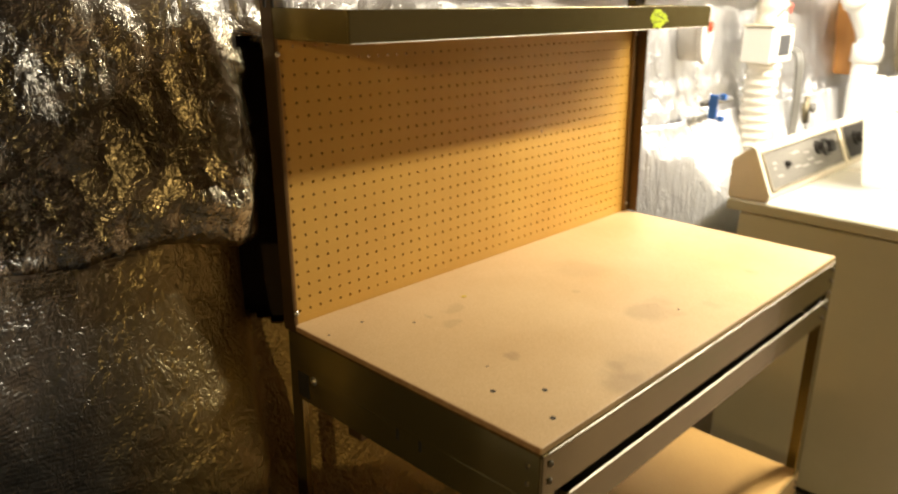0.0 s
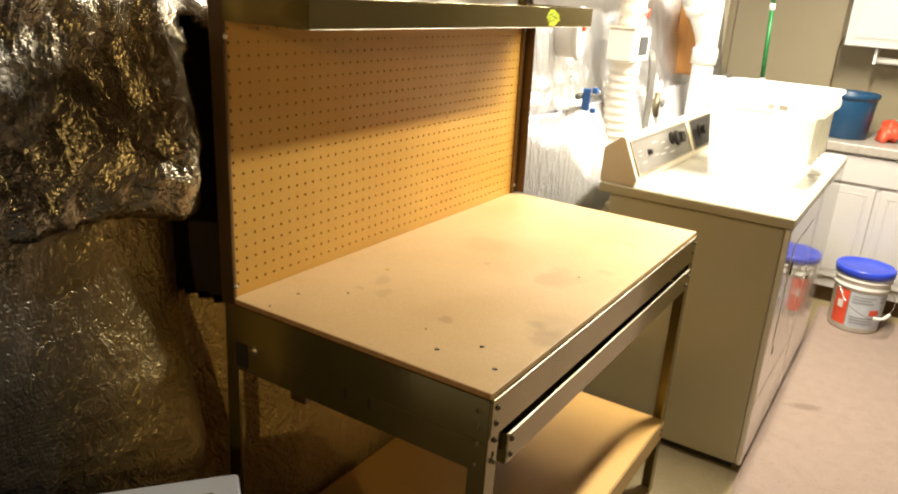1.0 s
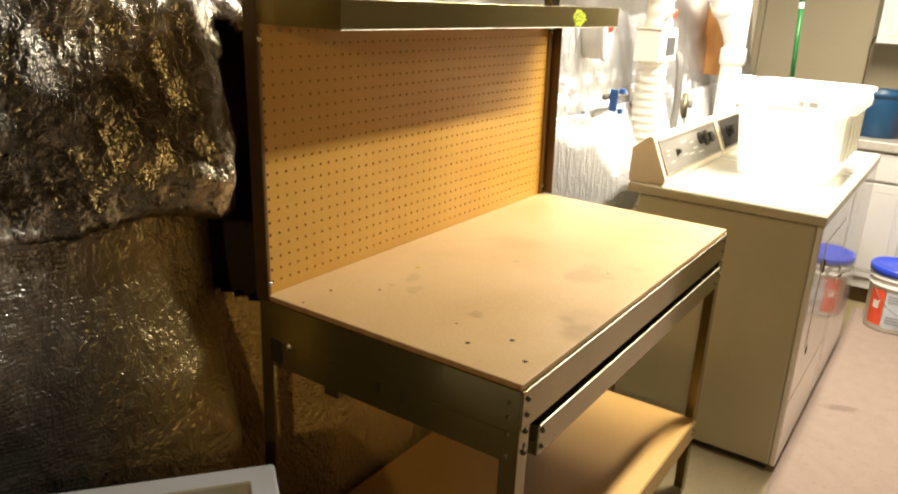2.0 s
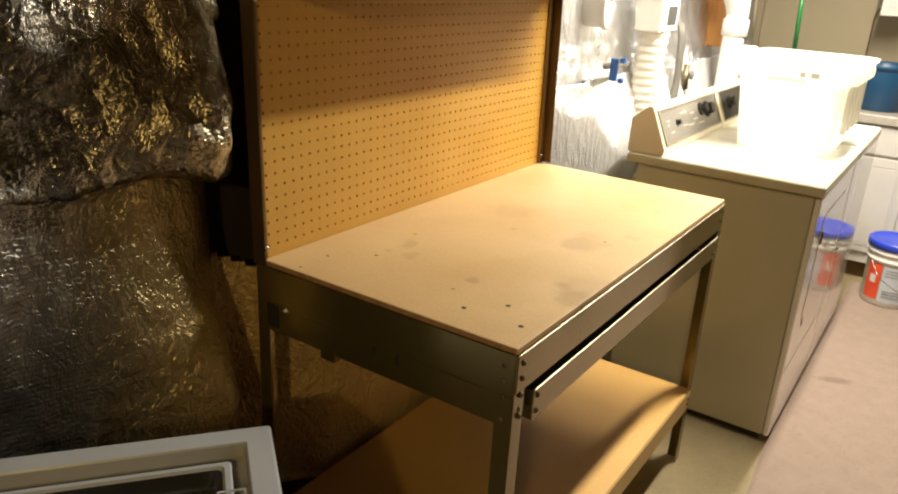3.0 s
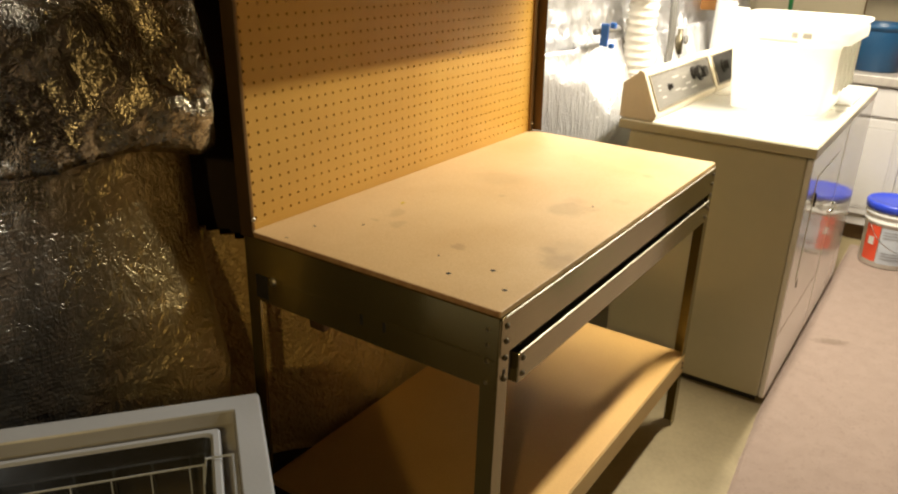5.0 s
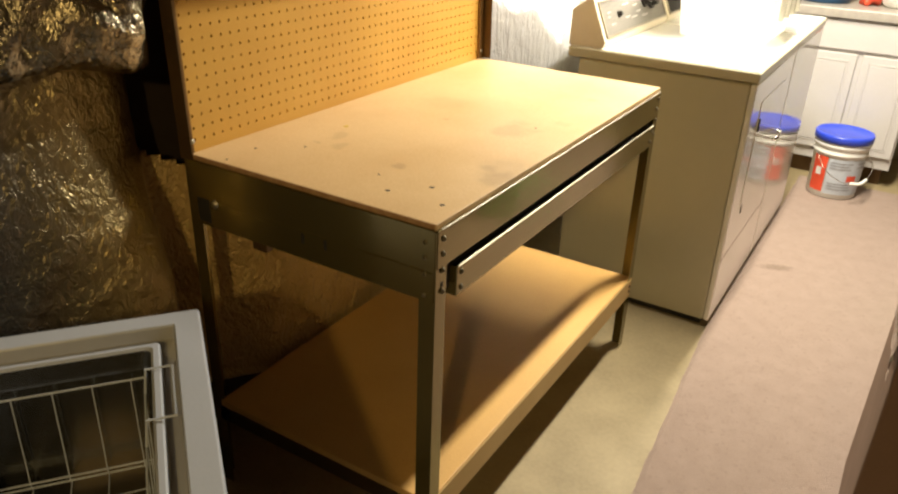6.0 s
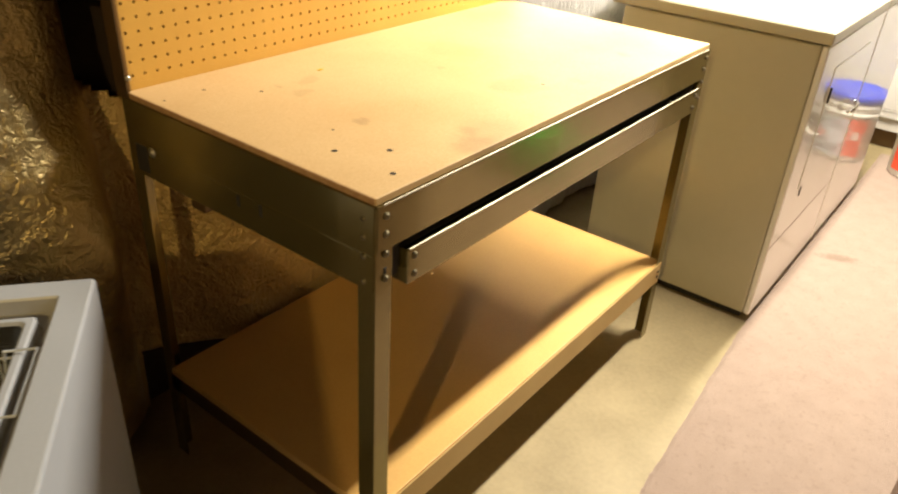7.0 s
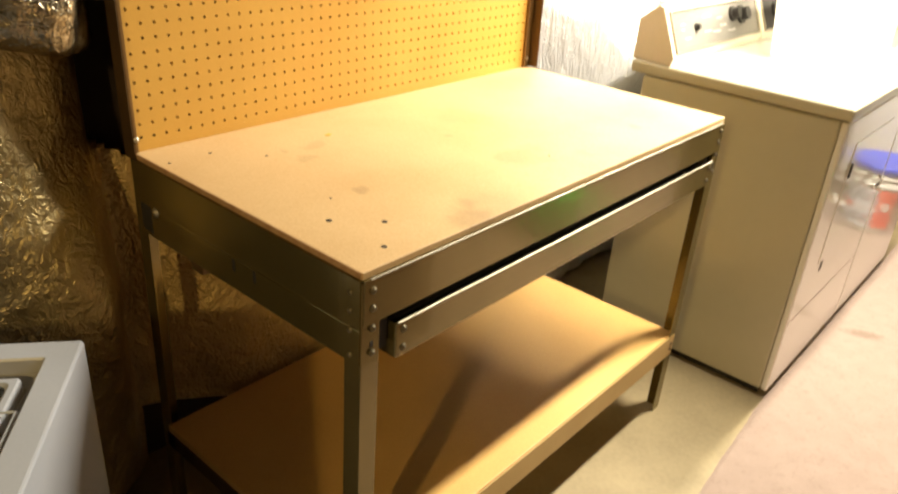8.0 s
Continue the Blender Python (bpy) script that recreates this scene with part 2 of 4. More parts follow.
WOOD = mat("orange_pine", (0.50, 0.24, 0.06), (0.40, 0.17, 0.04), 8.0, 0.55, 0, 0.12, 90, 0.4, 0, 0.06, 0.5, (8, 8, 1))
BLUE_CLIP = mat("blue_clip_plastic", (0.03, 0.14, 0.48), (0.025, 0.11, 0.40), 9.0, 0.4)
GREY_HOSE = mat("grey_rubber", (0.17, 0.165, 0.155), (0.13, 0.125, 0.115), 9.0, 0.5)
CHROME = mat("chrome", (0.80, 0.79, 0.77), (0.72, 0.71, 0.69), 9.0, 0.12, 1.0)
LINER = mat("freezer_liner", (0.36, 0.36, 0.35), (0.27, 0.27, 0.265), 3.0, 0.24, 0.95, 0.06, 14, 0.3)
GASKET = mat("grey_gasket", (0.50, 0.48, 0.43), (0.42, 0.40, 0.35), 6.0, 0.5)
RIM = mat("grey_rim_enamel", (0.48, 0.48, 0.48), (0.38, 0.38, 0.38), 3.0, 0.22, 0.15, 0.04, 30)
FREEZER = mat("off_white_freezer", (0.44, 0.465, 0.52), (0.40, 0.425, 0.475), 3.0, 0.34, 0, 0.05, 160)
WIRE = mat("white_coated_wire", (0.60, 0.66, 0.78), (0.52, 0.58, 0.70), 30.0, 0.35)
TAN_CARD = mat("pale_tan_card", (0.60, 0.46, 0.29), (0.52, 0.39, 0.24), 6.0, 0.7, 0, 0.1, 150)
CARD = mat("brown_carton", (0.20, 0.12, 0.075), (0.16, 0.095, 0.06), 5.0, 0.6, 0, 0.1, 150)
SILVER_WRAP = mat("silver_wrap", (0.70, 0.66, 0.60), (0.45, 0.41, 0.36), 9.0, 0.2, 0.85, 0.9, 30)

CARPET = mat("speckled_carpet", (0.33, 0.248, 0.205), (0.28, 0.208, 0.171), 16.0, 0.95, 0, 0.9, 420, 0.5)
_n, _l = CARPET.node_tree.nodes, CARPET.node_tree.links
_fleck = node_of(CARPET, "ShaderNodeTexNoise", Scale=70.0, Detail=5.0)
_tc = _n.new("ShaderNodeTexCoord")
_l.new(_tc.outputs["Object"], _fleck.inputs["Vector"])
_cut = _n.new("ShaderNodeMapRange")
_cut.inputs[1].default_value, _cut.inputs[2].default_value = 0.56, 0.68
_cut.inputs[4].default_value = 0.28
_l.new(_fleck.outputs[0], _cut.inputs[0])
_mix = _n.new("ShaderNodeMix")
_mix.data_type = "RGBA"
_mix.inputs[7].default_value = (0.20, 0.14, 0.11, 1)
_p = _n["Principled BSDF"]
_l.new(_p.inputs["Base Color"].links[0].from_socket, _mix.inputs[6])
_l.new(_cut.outputs[0], _mix.inputs[0])
# an old spill beside the washer
_near = node_of(CARPET, "ShaderNodeMapping")
_near.vector_type = "TEXTURE"
_near.inputs["Location"].default_value = (2.155, -0.335, 0.0)
_near.inputs["Rotation"].default_value = (0, 0, -1.1)
_near.inputs["Scale"].default_value = (0.085, 0.035, 1.0)
_l.new(_tc.outputs["Object"], _near.inputs[0])
_far = _n.new("ShaderNodeVectorMath")
_far.operation = "LENGTH"
_l.new(_near.outputs[0], _far.inputs[0])
_edge = maths(CARPET, "MULTIPLY_ADD", _fleck.outputs[0], 1.6, maths(CARPET, "ADD", _far.outputs["Value"], -0.8))
_spill = blend(CARPET, span(CARPET, _edge, 0.35, 1.1, 0.5, 0.0, True), _mix.outputs[2], (0.13, 0.09, 0.06))
_l.new(_spill, _p.inputs["Base Color"])

GLASS = bpy.data.materials.new("grey_window")
GLASS.use_nodes = True
GLASS.node_tree.nodes["Principled BSDF"].inputs["Base Color"].default_value = (0.07, 0.07, 0.075, 1)
GLASS.node_tree.nodes["Principled BSDF"].inputs["Roughness"].default_value = 0.4


# ---- mesh helpers ----
INVERSE = {}


def thing(name, label, category, at=(0, 0, 0), turn=0.0, group="", kind="", local=False):
    """An Empty at a thing's base; its parts are drawn in world metres, or in its own when local."""
    ob = new(name)
    ob.empty_display_size = 0.1
    ob.matrix_basis = pose(*at, 0, 0, turn)
    INVERSE[ob.name] = Matrix() if local else ob.matrix_basis.inverted()
    return tagged(ob, label, category, group, kind)


def part(name, bm, material, parent=None, label="", smooth=False):
    mesh = bpy.data.meshes.new(name)
    bmesh.ops.recalc_face_normals(bm, faces=bm.faces)
    bm.to_mesh(mesh)
    bm.free()
    mesh.materials.append(material)
    if smooth:
        mesh.polygons.foreach_set("use_smooth", [True] * len(mesh.polygons))
    ob = new(name, mesh)
    if parent:
        ob.parent = parent
        ob.matrix_parent_inverse = INVERSE.get(parent.name, Matrix())
    if label:
        ob["label"] = label
    return ob


def box(x0, x1, y0, y1, z0, z1, bevel=0.0, segments=2, bm=None):
    own = bmesh.new()
    bmesh.ops.create_cube(own, size=1, matrix=Matrix.LocRotScale(((x0 + x1) / 2, (y0 + y1) / 2, (z0 + z1) / 2), None, (abs(x1 - x0), abs(y1 - y0), abs(z1 - z0))))
    if bevel:
        bmesh.ops.bevel(own, geom=own.edges[:], offset=bevel, segments=segments, affect="EDGES", profile=0.5)
    if bm is None:
        return own
    mesh = bpy.data.meshes.new("piece")
    own.to_mesh(mesh)
    own.free()
    bm.from_mesh(mesh)
    bpy.data.meshes.remove(mesh)
    return bm


def prism(points, axis, a, b, bevel=0.0, bm=None):
    """A polygon of (u, v) drawn out along an axis from a to b."""
    own = bmesh.new()
    place = {"x": lambda u, v, w: (w, u, v), "y": lambda u, v, w: (u, w, v), "z": lambda u, v, w: (u, v, w)}[axis]
    lo = [own.verts.new(place(u, v, a)) for u, v in points]
    hi = [own.verts.new(place(u, v, b)) for u, v in points]
    own.faces.new(lo[::-1])
    own.faces.new(hi)
    for i in range(len(lo)):
        j = (i + 1) % len(lo)
        own.faces.new((lo[i], lo[j], hi[j], hi[i]))
    bmesh.ops.recalc_face_normals(own, faces=own.faces)
    if bevel:
        bmesh.ops.bevel(own, geom=own.edges[:], offset=bevel, segments=2, affect="EDGES", profile=0.5)
    if bm is None:
        return own
    mesh = bpy.data.meshes.new("piece")
    own.to_mesh(mesh)
    own.free()
    bm.from_mesh(mesh)
    bpy.data.meshes.remove(mesh)
    return bm


def lathe(profile, centre, sides=40, axis="z", bm=None):
    """Turns (radius, height) round an axis through centre."""
    bm = bm or bmesh.new()
    c, rings = Vector(centre), []
    for r, h in profile:
        ring = []
        for k in range(sides):
            a = 2 * math.pi * k / sides
            u, v = r * math.cos(a), r * math.sin(a)
            d = (u, v, h) if axis == "z" else (u, h, v) if axis == "y" else (h, u, v)
            ring.append(bm.verts.new(c + Vector(d)))
        rings.append(ring)
    for one, two in zip(rings, rings[1:]):
        for k in range(sides):
            j = (k + 1) % sides
            bm.faces.new((one[k], one[j], two[j], two[k]))
    for ring, (r, h) in ((rings[0], profile[0]), (rings[-1], profile[-1])):
        if r > 1e-4:
            bm.faces.new(ring)
    return bm


def tube(path, radius, sides=10, bm=None, ribs=None):
    """A round bar along points; ribs: a radius for each point."""
    bm = bm or bmesh.new()
    pts = [Vector(p) for p in path]
    rings, side = [], None
    for i, p in enumerate(pts):
        way = (pts[min(i + 1, len(pts) - 1)] - pts[max(i - 1, 0)]).normalized()
        if side is None:
            side = way.cross(Vector((0, 0, 1)) if abs(way.z) < 0.9 else Vector((1, 0, 0))).normalized()
        side = (side - way * side.dot(way)).normalized()
        up = way.cross(side)
        r = ribs[i] if ribs else radius
        rings.append([bm.verts.new(p + r * (math.cos(2 * math.pi * k / sides) * side + math.sin(2 * math.pi * k / sides) * up)) for k in range(sides)])
    for one, two in zip(rings, rings[1:]):
        for k in range(sides):
            j = (k + 1) % sides
            bm.faces.new((one[k], one[j], two[j], two[k]))
    bm.faces.new(rings[0][::-1])
    bm.faces.new(rings[-1])
    return bm


def curve(points, steps=8):
    """A smooth run of points through the given ones."""
    p = [Vector(q) for q in points]
    p = [2 * p[0] - p[1]] + p + [2 * p[-1] - p[-2]]
    out = []
    for i in range(1, len(p) - 2):
        for s in range(steps):
            t = s / steps
            out.append(0.5 * ((2 * p[i]) + (p[i + 1] - p[i - 1]) * t + (2 * p[i - 1] - 5 * p[i] + 4 * p[i + 1] - p[i + 2]) * t * t + (3 * p[i] - p[i - 1] - 3 * p[i + 1] + p[i + 2]) * t ** 3))
    return out + [p[-2]]


def lump(centre, size, rough, seed, detail=3):
    """A soft crumpled mass."""
    bm = bmesh.new()
    bmesh.ops.create_icosphere(bm, subdivisions=detail, radius=1)
    for v in bm.verts:
        d = v.co.normalized()
        k = 1 + rough * noise.noise(d * 1.7 + Vector((seed, 0, 0))) + rough * 0.6 * abs(noise.noise(d * 4.5 + Vector((0, seed, 0))))
        v.co = Vector(centre) + Vector((d.x * size[0], d.y * size[1], max(d.z, -0.75) * size[2])) * k
    return bm


def bolt(at, way, parent, size=0.0046, material=None):
    """A round bolt head on a thin washer, facing along an axis: 'x-' or 'y-' or 'x+'."""
    bm = bmesh.new()
    sign = -1 if way[1] == "-" else 1
    lathe([(size * 1.35, 0), (size * 1.35, sign * 0.001), (size, sign * 0.0012), (size * 0.9, sign * 0.003), (size * 0.5, sign * 0.0042), (0, sign * 0.0045)], at, 10, way[0], bm)
    return part("bolt", bm, material or BOLT, parent, "", True)


# ---- structure ----
def structure(name, bm, material, label, smooth=False):
    return tagged(part(name, bm, material, None, "", smooth), label, "", "", "structure")


structure("floor", box(-3.6, 4.4, -3.2, 0.9, -0.12, 0.0), FLOOR, "bare beige concrete basement floor with faint stains")


def carpet():
    """Low pile sheet with a slightly wavering cut edge beside the appliances."""
    bm = bmesh.new()
    xs = np.linspace(-3.4, 3.44, 900)
    top, low = [], []
    for x in xs:
        y = -0.228 - 0.07 * max(0.0, 1.5 - x) - 0.004 * noise.noise(Vector((x * 2.3, 3.1, 0))) - 0.003 * noise.noise(Vector((x * 11, 7.0, 0))) - 0.003 * noise.noise(Vector((x * 70, 2.0, 0)))
        top.append((bm.verts.new((x, y, 0.004)), bm.verts.new((x, -1.84, 0.004))))
        low.append(bm.verts.new((x, y + 0.012, 0.0004)))
    for i in range(len(xs) - 1):
        bm.faces.new((top[i][0], top[i][1], top[i + 1][1], top[i + 1][0]))
        bm.faces.new((low[i], top[i][0], top[i + 1][0], low[i + 1]))
    return structure("carpet", bm, CARPET, "pinkish beige carpet with dark flecks laid on the concrete")


carpet()
structure("wall_north", box(-3.6, 4.4, 0.84, 0.96, 0, 2.36), CONCRETE_WALL, "dark basement wall behind foil insulation")
structure("wall_east", box(4.12, 4.24, -3.2, 0.84, 0, 2.36), BEIGE, "beige painted wall behind the laundry cabinets")
structure("wall_south", box(-3.6, 4.4, -1.97, -1.85, 0, 2.36), CONCRETE_WALL, "plain dark brown panelled basement wall")
structure("wall_west", box(-3.72, -3.6, -1.97, 0.96, 0, 2.36), CONCRETE_WALL, "plain dark brown panelled basement wall")
structure("ceiling", box(-3.6, 4.4, -3.2, 0.96, 2.36, 2.44), CEILING, "plain tan basement ceiling")


def ridge(x, z, fx, fz, seed):
    return 1 - abs(noise.noise(Vector((x * fx, z * fz, seed)))) * 2


def ease(u):
    u = min(max(u, 0.0), 1.0)
    return u * u * (3 - 2 * u)


HEM = 0.20


def blanket(name, z0, z1, material, label, upper):
    """Hanging foil-faced sheet with sagging bulges, folds and a crumpled hem."""
    xs, zs = np.arange(-2.4, 4.11, 0.0125), np.arange(z0, z1 + 0.001, 0.0125)
    bm = bmesh.new()
    rows = []
    for z in zs:
        row = []
        for x in xs:
            v = Vector((x * 1.3, z * 0.9, 2.0 if upper else 9.0))
            d = 0.022 * noise.noise(v) + 0.014 * noise.noise(Vector((x * 3.1, z * 1.6, 5.0)))
            zz = z
            if upper:
                slant = x + 0.55 * z
                d += (0.022 * ridge(slant, z, 4.5, 2.4, 1.0) + 0.007 * ridge(x, z + 0.4 * x, 10.0, 8.0, 4.0)) * (1.0 if x < 0.9 else 0.6)
                if x < 0.1:
                    d += 0.011 * ridge(x + 0.2 * z, z, 15.0, 13.0, 6.0) * (1.0 + 0.6 * math.exp(-((z - 1.2) / 0.14) ** 2))
                if x > 1.1:
                    d += 0.006 * ridge(x + 0.35 * z, z, 14.0, 1.3, 3.0)
                hem = max(0.0, 1 - (z - z0) / 0.16)
                d += hem * (0.020 + 0.030 * noise.noise(Vector((x * 9, z * 9, 8.0))) + 0.016 * ridge(x, z, 22.0, 16.0, 2.0))
                zz += hem * 0.022 * noise.noise(Vector((x * 7, 1.0, 3.0)))
            else:
                d += 0.018 * math.sin(min(z / 1.1, 1) * math.pi) + 0.022 * ridge(x + 0.2 * z, z, 3.4, 1.5, 7.0) + 0.003 * ridge(x, z, 19.0, 17.0, 5.0)
                d += 0.009 * ridge(x - 0.4 * z, z, 8.0, 3.5, 8.0)
                d -= 0.012 * max(0.0, 1 - (z1 - z) / 0.1)
            if x < 0.35:
                swell = math.exp(-((x + 0.085) / (0.17 if x < -0.085 else 0.055)) ** 2)
                if upper:
                    d += 0.10 * swell * (0.06 + 0.94 * math.exp(-((z - 1.20) / 0.15) ** 2))
                    d += 0.030 * ridge(x * 1.0 + 0.5 * z, z, 3.2, 2.2, 11.0) * math.exp(-((x + 0.75) / 0.35) ** 2)
                else:
                    d += 0.095 * swell * (0.22 + 0.78 * math.exp(-((z - 0.60) / 0.24) ** 2))
                    d -= 0.045 * math.exp(-((x - 0.02) / 0.10) ** 2)
                    left = ease((-0.3 - x) / 0.8)
                    d += left * (0.07 + 0.10 * (z - 0.55))
            if not upper:
                low = ease((x + 0.02) / 0.08) * ease((0.75 - x) / 0.25) * ease((0.80 - z) / 0.1)
                d += low * 0.014 * ridge(x + 0.3 * z, z, 7.0, 5.0, 14.0)
                d += 0.13 * ease((x - 0.01) / 0.36) - 0.03 * ease((x + 0.03) / 0.05) + (0.004 * ridge(x, z, 26.0, 5.0, 12.0) if x > 1.05 else 0.0)
            side = min(max((x - 0.1) / 0.6, 0.0), 1.0)
            side = side * side * (3 - 2 * side)
            if upper:
                d += side * 0.10 * (2.0 - z) * (0.55 if z < 1.2 else 0.6)
            elif x > 1.05:
                d += 0.075 * min((x - 1.05) / 0.15, 1.0) * math.exp(-((z - 0.84) / 0.17) ** 2)
            if x > -0.02:
                # held back behind the bench and its posts
                d = min(max(d, -0.06), 0.104 + 0.2 * max(0.0, x - 1.24))
            row.append(bm.verts.new((x, 0.762 - d, zz)))
        rows.append(row)
    for z, one, two in zip(zs, rows, rows[1:]):
        for k in range(len(xs) - 1):
            ragged = 0.012 * noise.noise(Vector((z * 9.0, 4.0, 2.0 if upper else 6.0)))
            # beside the rear post the sheets stop short of one another and the wall shows
            if -0.030 + ragged < xs[k] < 0.16 and 0.86 - 0.5 * xs[k] + 2.0 * ragged < z < 1.44 - 0.4 * xs[k]:
                continue
            # below its hem behind the bench the wall is bare
            if not upper and 0.02 < xs[k] < 1.15 and z < HEM + 1.5 * ragged:
                continue
            bm.faces.new((one[k], one[k + 1], two[k + 1], two[k]))
    bmesh.ops.delete(bm, geom=[v for v in bm.verts if not v.link_faces], context="VERTS")
    ob = structure(name, bm, material, label, True)
    thick = ob.modifiers.new("thickness", "SOLIDIFY")
    thick.thickness, thick.offset = 0.012, -1
    return ob


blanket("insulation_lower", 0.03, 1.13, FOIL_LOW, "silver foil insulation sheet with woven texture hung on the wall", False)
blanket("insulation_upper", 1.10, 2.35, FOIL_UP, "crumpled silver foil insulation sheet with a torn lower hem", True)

# ---- workbench ----
L, D, H = 1.22, 0.612, 0.899
bench = thing("workbench", "grey steel workbench with fibreboard top, pegboard back and lower shelf", "workbench", (0.61, 0.3, 0))


def angle_leg(x, y, sx, sy, z1, label):
    """L-section post; its corner at (x, y), flanges running along sx and sy."""
    w, t = 0.036, 0.0025
    pts = [(x, y), (x + sx * w, y), (x + sx * w, y + sy * t), (x + sx * t, y + sy * t), (x + sx * t, y + sy * w), (x, y + sy * w)]
    leg = part("leg", prism(pts, "z", 0.0, z1), STEEL, bench, label)
    return leg


leg_fl = angle_leg(-0.003, -0.003, 1, 1, 0.884, "")
leg_fr = angle_leg(L + 0.003, -0.003, -1, 1, 0.884, "")
leg_bl = angle_leg(0.004, D + 0.030, 1, -1, 0.884, "")


def lean(bm):
    """The back stands a touch out of plumb, tilting towards the wall as it rises."""
    for v in bm.verts:
        v.co.y += 0.025 * max(0.0, v.co.z - 0.9)
    return bm


part("upright", lean(prism([(-0.004, 0.606), (-0.0015, 0.606), (-0.0015, 0.6395), (0.022, 0.6395), (0.022, 0.642), (-0.004, 0.642)], "z", 0.886, 1.522)), STEEL_DARK, bench, "tall rear upright")
leg_br = angle_leg(L + 0.006, D + 0.034, -1, -1, 1.522, "tall rear upright")
part("upright_cover", lean(box(L + 0.0005, L + 0.0032, 0.577, 0.6145, 0.902, 1.4478, 0.0008, 1)), STEEL_DARK, leg_br, "dark brown steel strip beside the pegboard")

# the worktop board, its raw edge standing over the aprons
part("worktop", box(0.0, L, 0.0, D + 0.0025, 0.887, H, 0.0015), TOP, bench, "tan fibreboard worktop with stains and screw holes")
part("worktop_edge", box(-0.0015, L + 0.0015, 0.003, D - 0.006, 0.8885, 0.8985), EDGE, bench, "raw reddish brown board edge")
for x, y, r in ((0.078, 0.162, 0.0042), (0.142, 0.103, 0.0042), (0.080, 0.040, 0.0042), (0.105, 0.532, 0.0028), (0.177, 0.456, 0.0028), (0.02, 0.529, 0.0022), (0.138, 0.227, 0.0022), (0.617, 0.114, 0.0028)):
    part("screw_hole", lathe([(r * 1.25, 0.0002), (r, 0.0006), (r * 0.4, 0.0004), (0, 0.0003)], (x, y, H), 10), BLACK, bench)
part("paint_fleck", lump((0.348, 0.48, H + 0.0008), (0.008, 0.004, 0.0008), 0.5, 3, 2), YELLOW, bench, "yellow paint fleck")


def channel(x0, x1, y, z0, z1, depth, t=0.002):
    """Front face with folded top and bottom lips that run back."""
    bm = bmesh.new()
    prism([(y, z0), (y + depth, z0), (y + depth, z0 + t), (y + t, z0 + t), (y + t, z1 - t), (y + depth, z1 - t), (y + depth, z1), (y, z1)], "x", x0, x1, 0.0006, bm)
    return bm


front = part("front_apron", channel(0.0, L, -0.0045, 0.812, 0.887, 0.03), STEEL, bench)
# the fold's highlight is put into this paler strip
part("rolled_edge", tube([(0.012, -0.0045, 0.8865), (L - 0.012, -0.0045, 0.8865)], 0.0016, 8), STEEL_EDGE, front, "rolled edge of the apron, pale for its highlight")
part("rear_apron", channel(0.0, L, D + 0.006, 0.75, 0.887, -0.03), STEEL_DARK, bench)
for x, s in ((0.0, 1), (L, -1)):
    bm = bmesh.new()
    a, t, dep = x - s * 0.0045, 0.002 * s, 0.03 * s
    prism([(a, 0.744), (a + dep, 0.744), (a + dep, 0.746), (a + t, 0.746), (a + t, 0.803), (a + t * 0.7, 0.8045), (a + t, 0.806), (a + t, 0.885), (a + dep, 0.885), (a + dep, 0.887), (a, 0.887), (a, 0.8065), (a + t * 0.3, 0.8045), (a, 0.8025)], "y", 0.0, D + 0.01, 0.0, bm)
    side = part("side_apron", bm, STEEL, bench)
    if s > 0:
        for y, z in ((0.308, 0.789), (0.251, 0.790)):
            part("slot", box(a - 0.0008, a + 0.001, y - 0.004, y + 0.004, z - 0.011, z + 0.011, 0.0006, 1), BLACK, side)
        bolt((a, 0.552, 0.800), "x-", side, 0.0075, ZINC)
        # flat black plate paints the dark of the cut-out
        part("corner_gap", box(a - 0.0006, a + 0.001, 0.568, 0.604, 0.752, 0.806, 0.0004, 1), BLACK, side, "black plate for the shaded cut-out beside the rear post")
        part("bracket_tab", box(0.0, 0.02, 0.415, 0.455, 0.722, 0.745, 0.003), STEEL_DARK, side)

# shallow drawer under the apron, a little proud of it
drawer = part("drawer", channel(0.068, L - 0.026, -0.006, 0.728, 0.791, 0.0035), STEEL, bench, "long shallow steel drawer front, slightly open")
# black stands for the shade inside the drawer
part("drawer_tray", box(0.085, L - 0.05, -0.001, 0.52, 0.732, 0.748, 0.002), BLACK, drawer, "drawer tray, black for the shade inside")
part("end_flange", box(0.0655, 0.0685, -0.0055, 0.03, 0.729, 0.790, 0.001), STEEL, drawer)
part("rolled_edge", tube([(0.07, -0.006, 0.7905), (L - 0.028, -0.006, 0.7905)], 0.0018, 8), STEEL_EDGE, drawer)
for x in (0.082, L - 0.044):
    for z in (0.743, 0.776):
        bolt((x, -0.006, z), "y-", drawer, 0.005)
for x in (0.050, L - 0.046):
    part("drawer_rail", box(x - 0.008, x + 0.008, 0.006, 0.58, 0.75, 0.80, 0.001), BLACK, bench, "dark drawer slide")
# added black strip that paints the shade between apron and drawer
part("drawer_gap_shade", box(0.03, L - 0.03, 0.02, 0.05, 0.778, 0.812, 0.001), BLACK, bench)

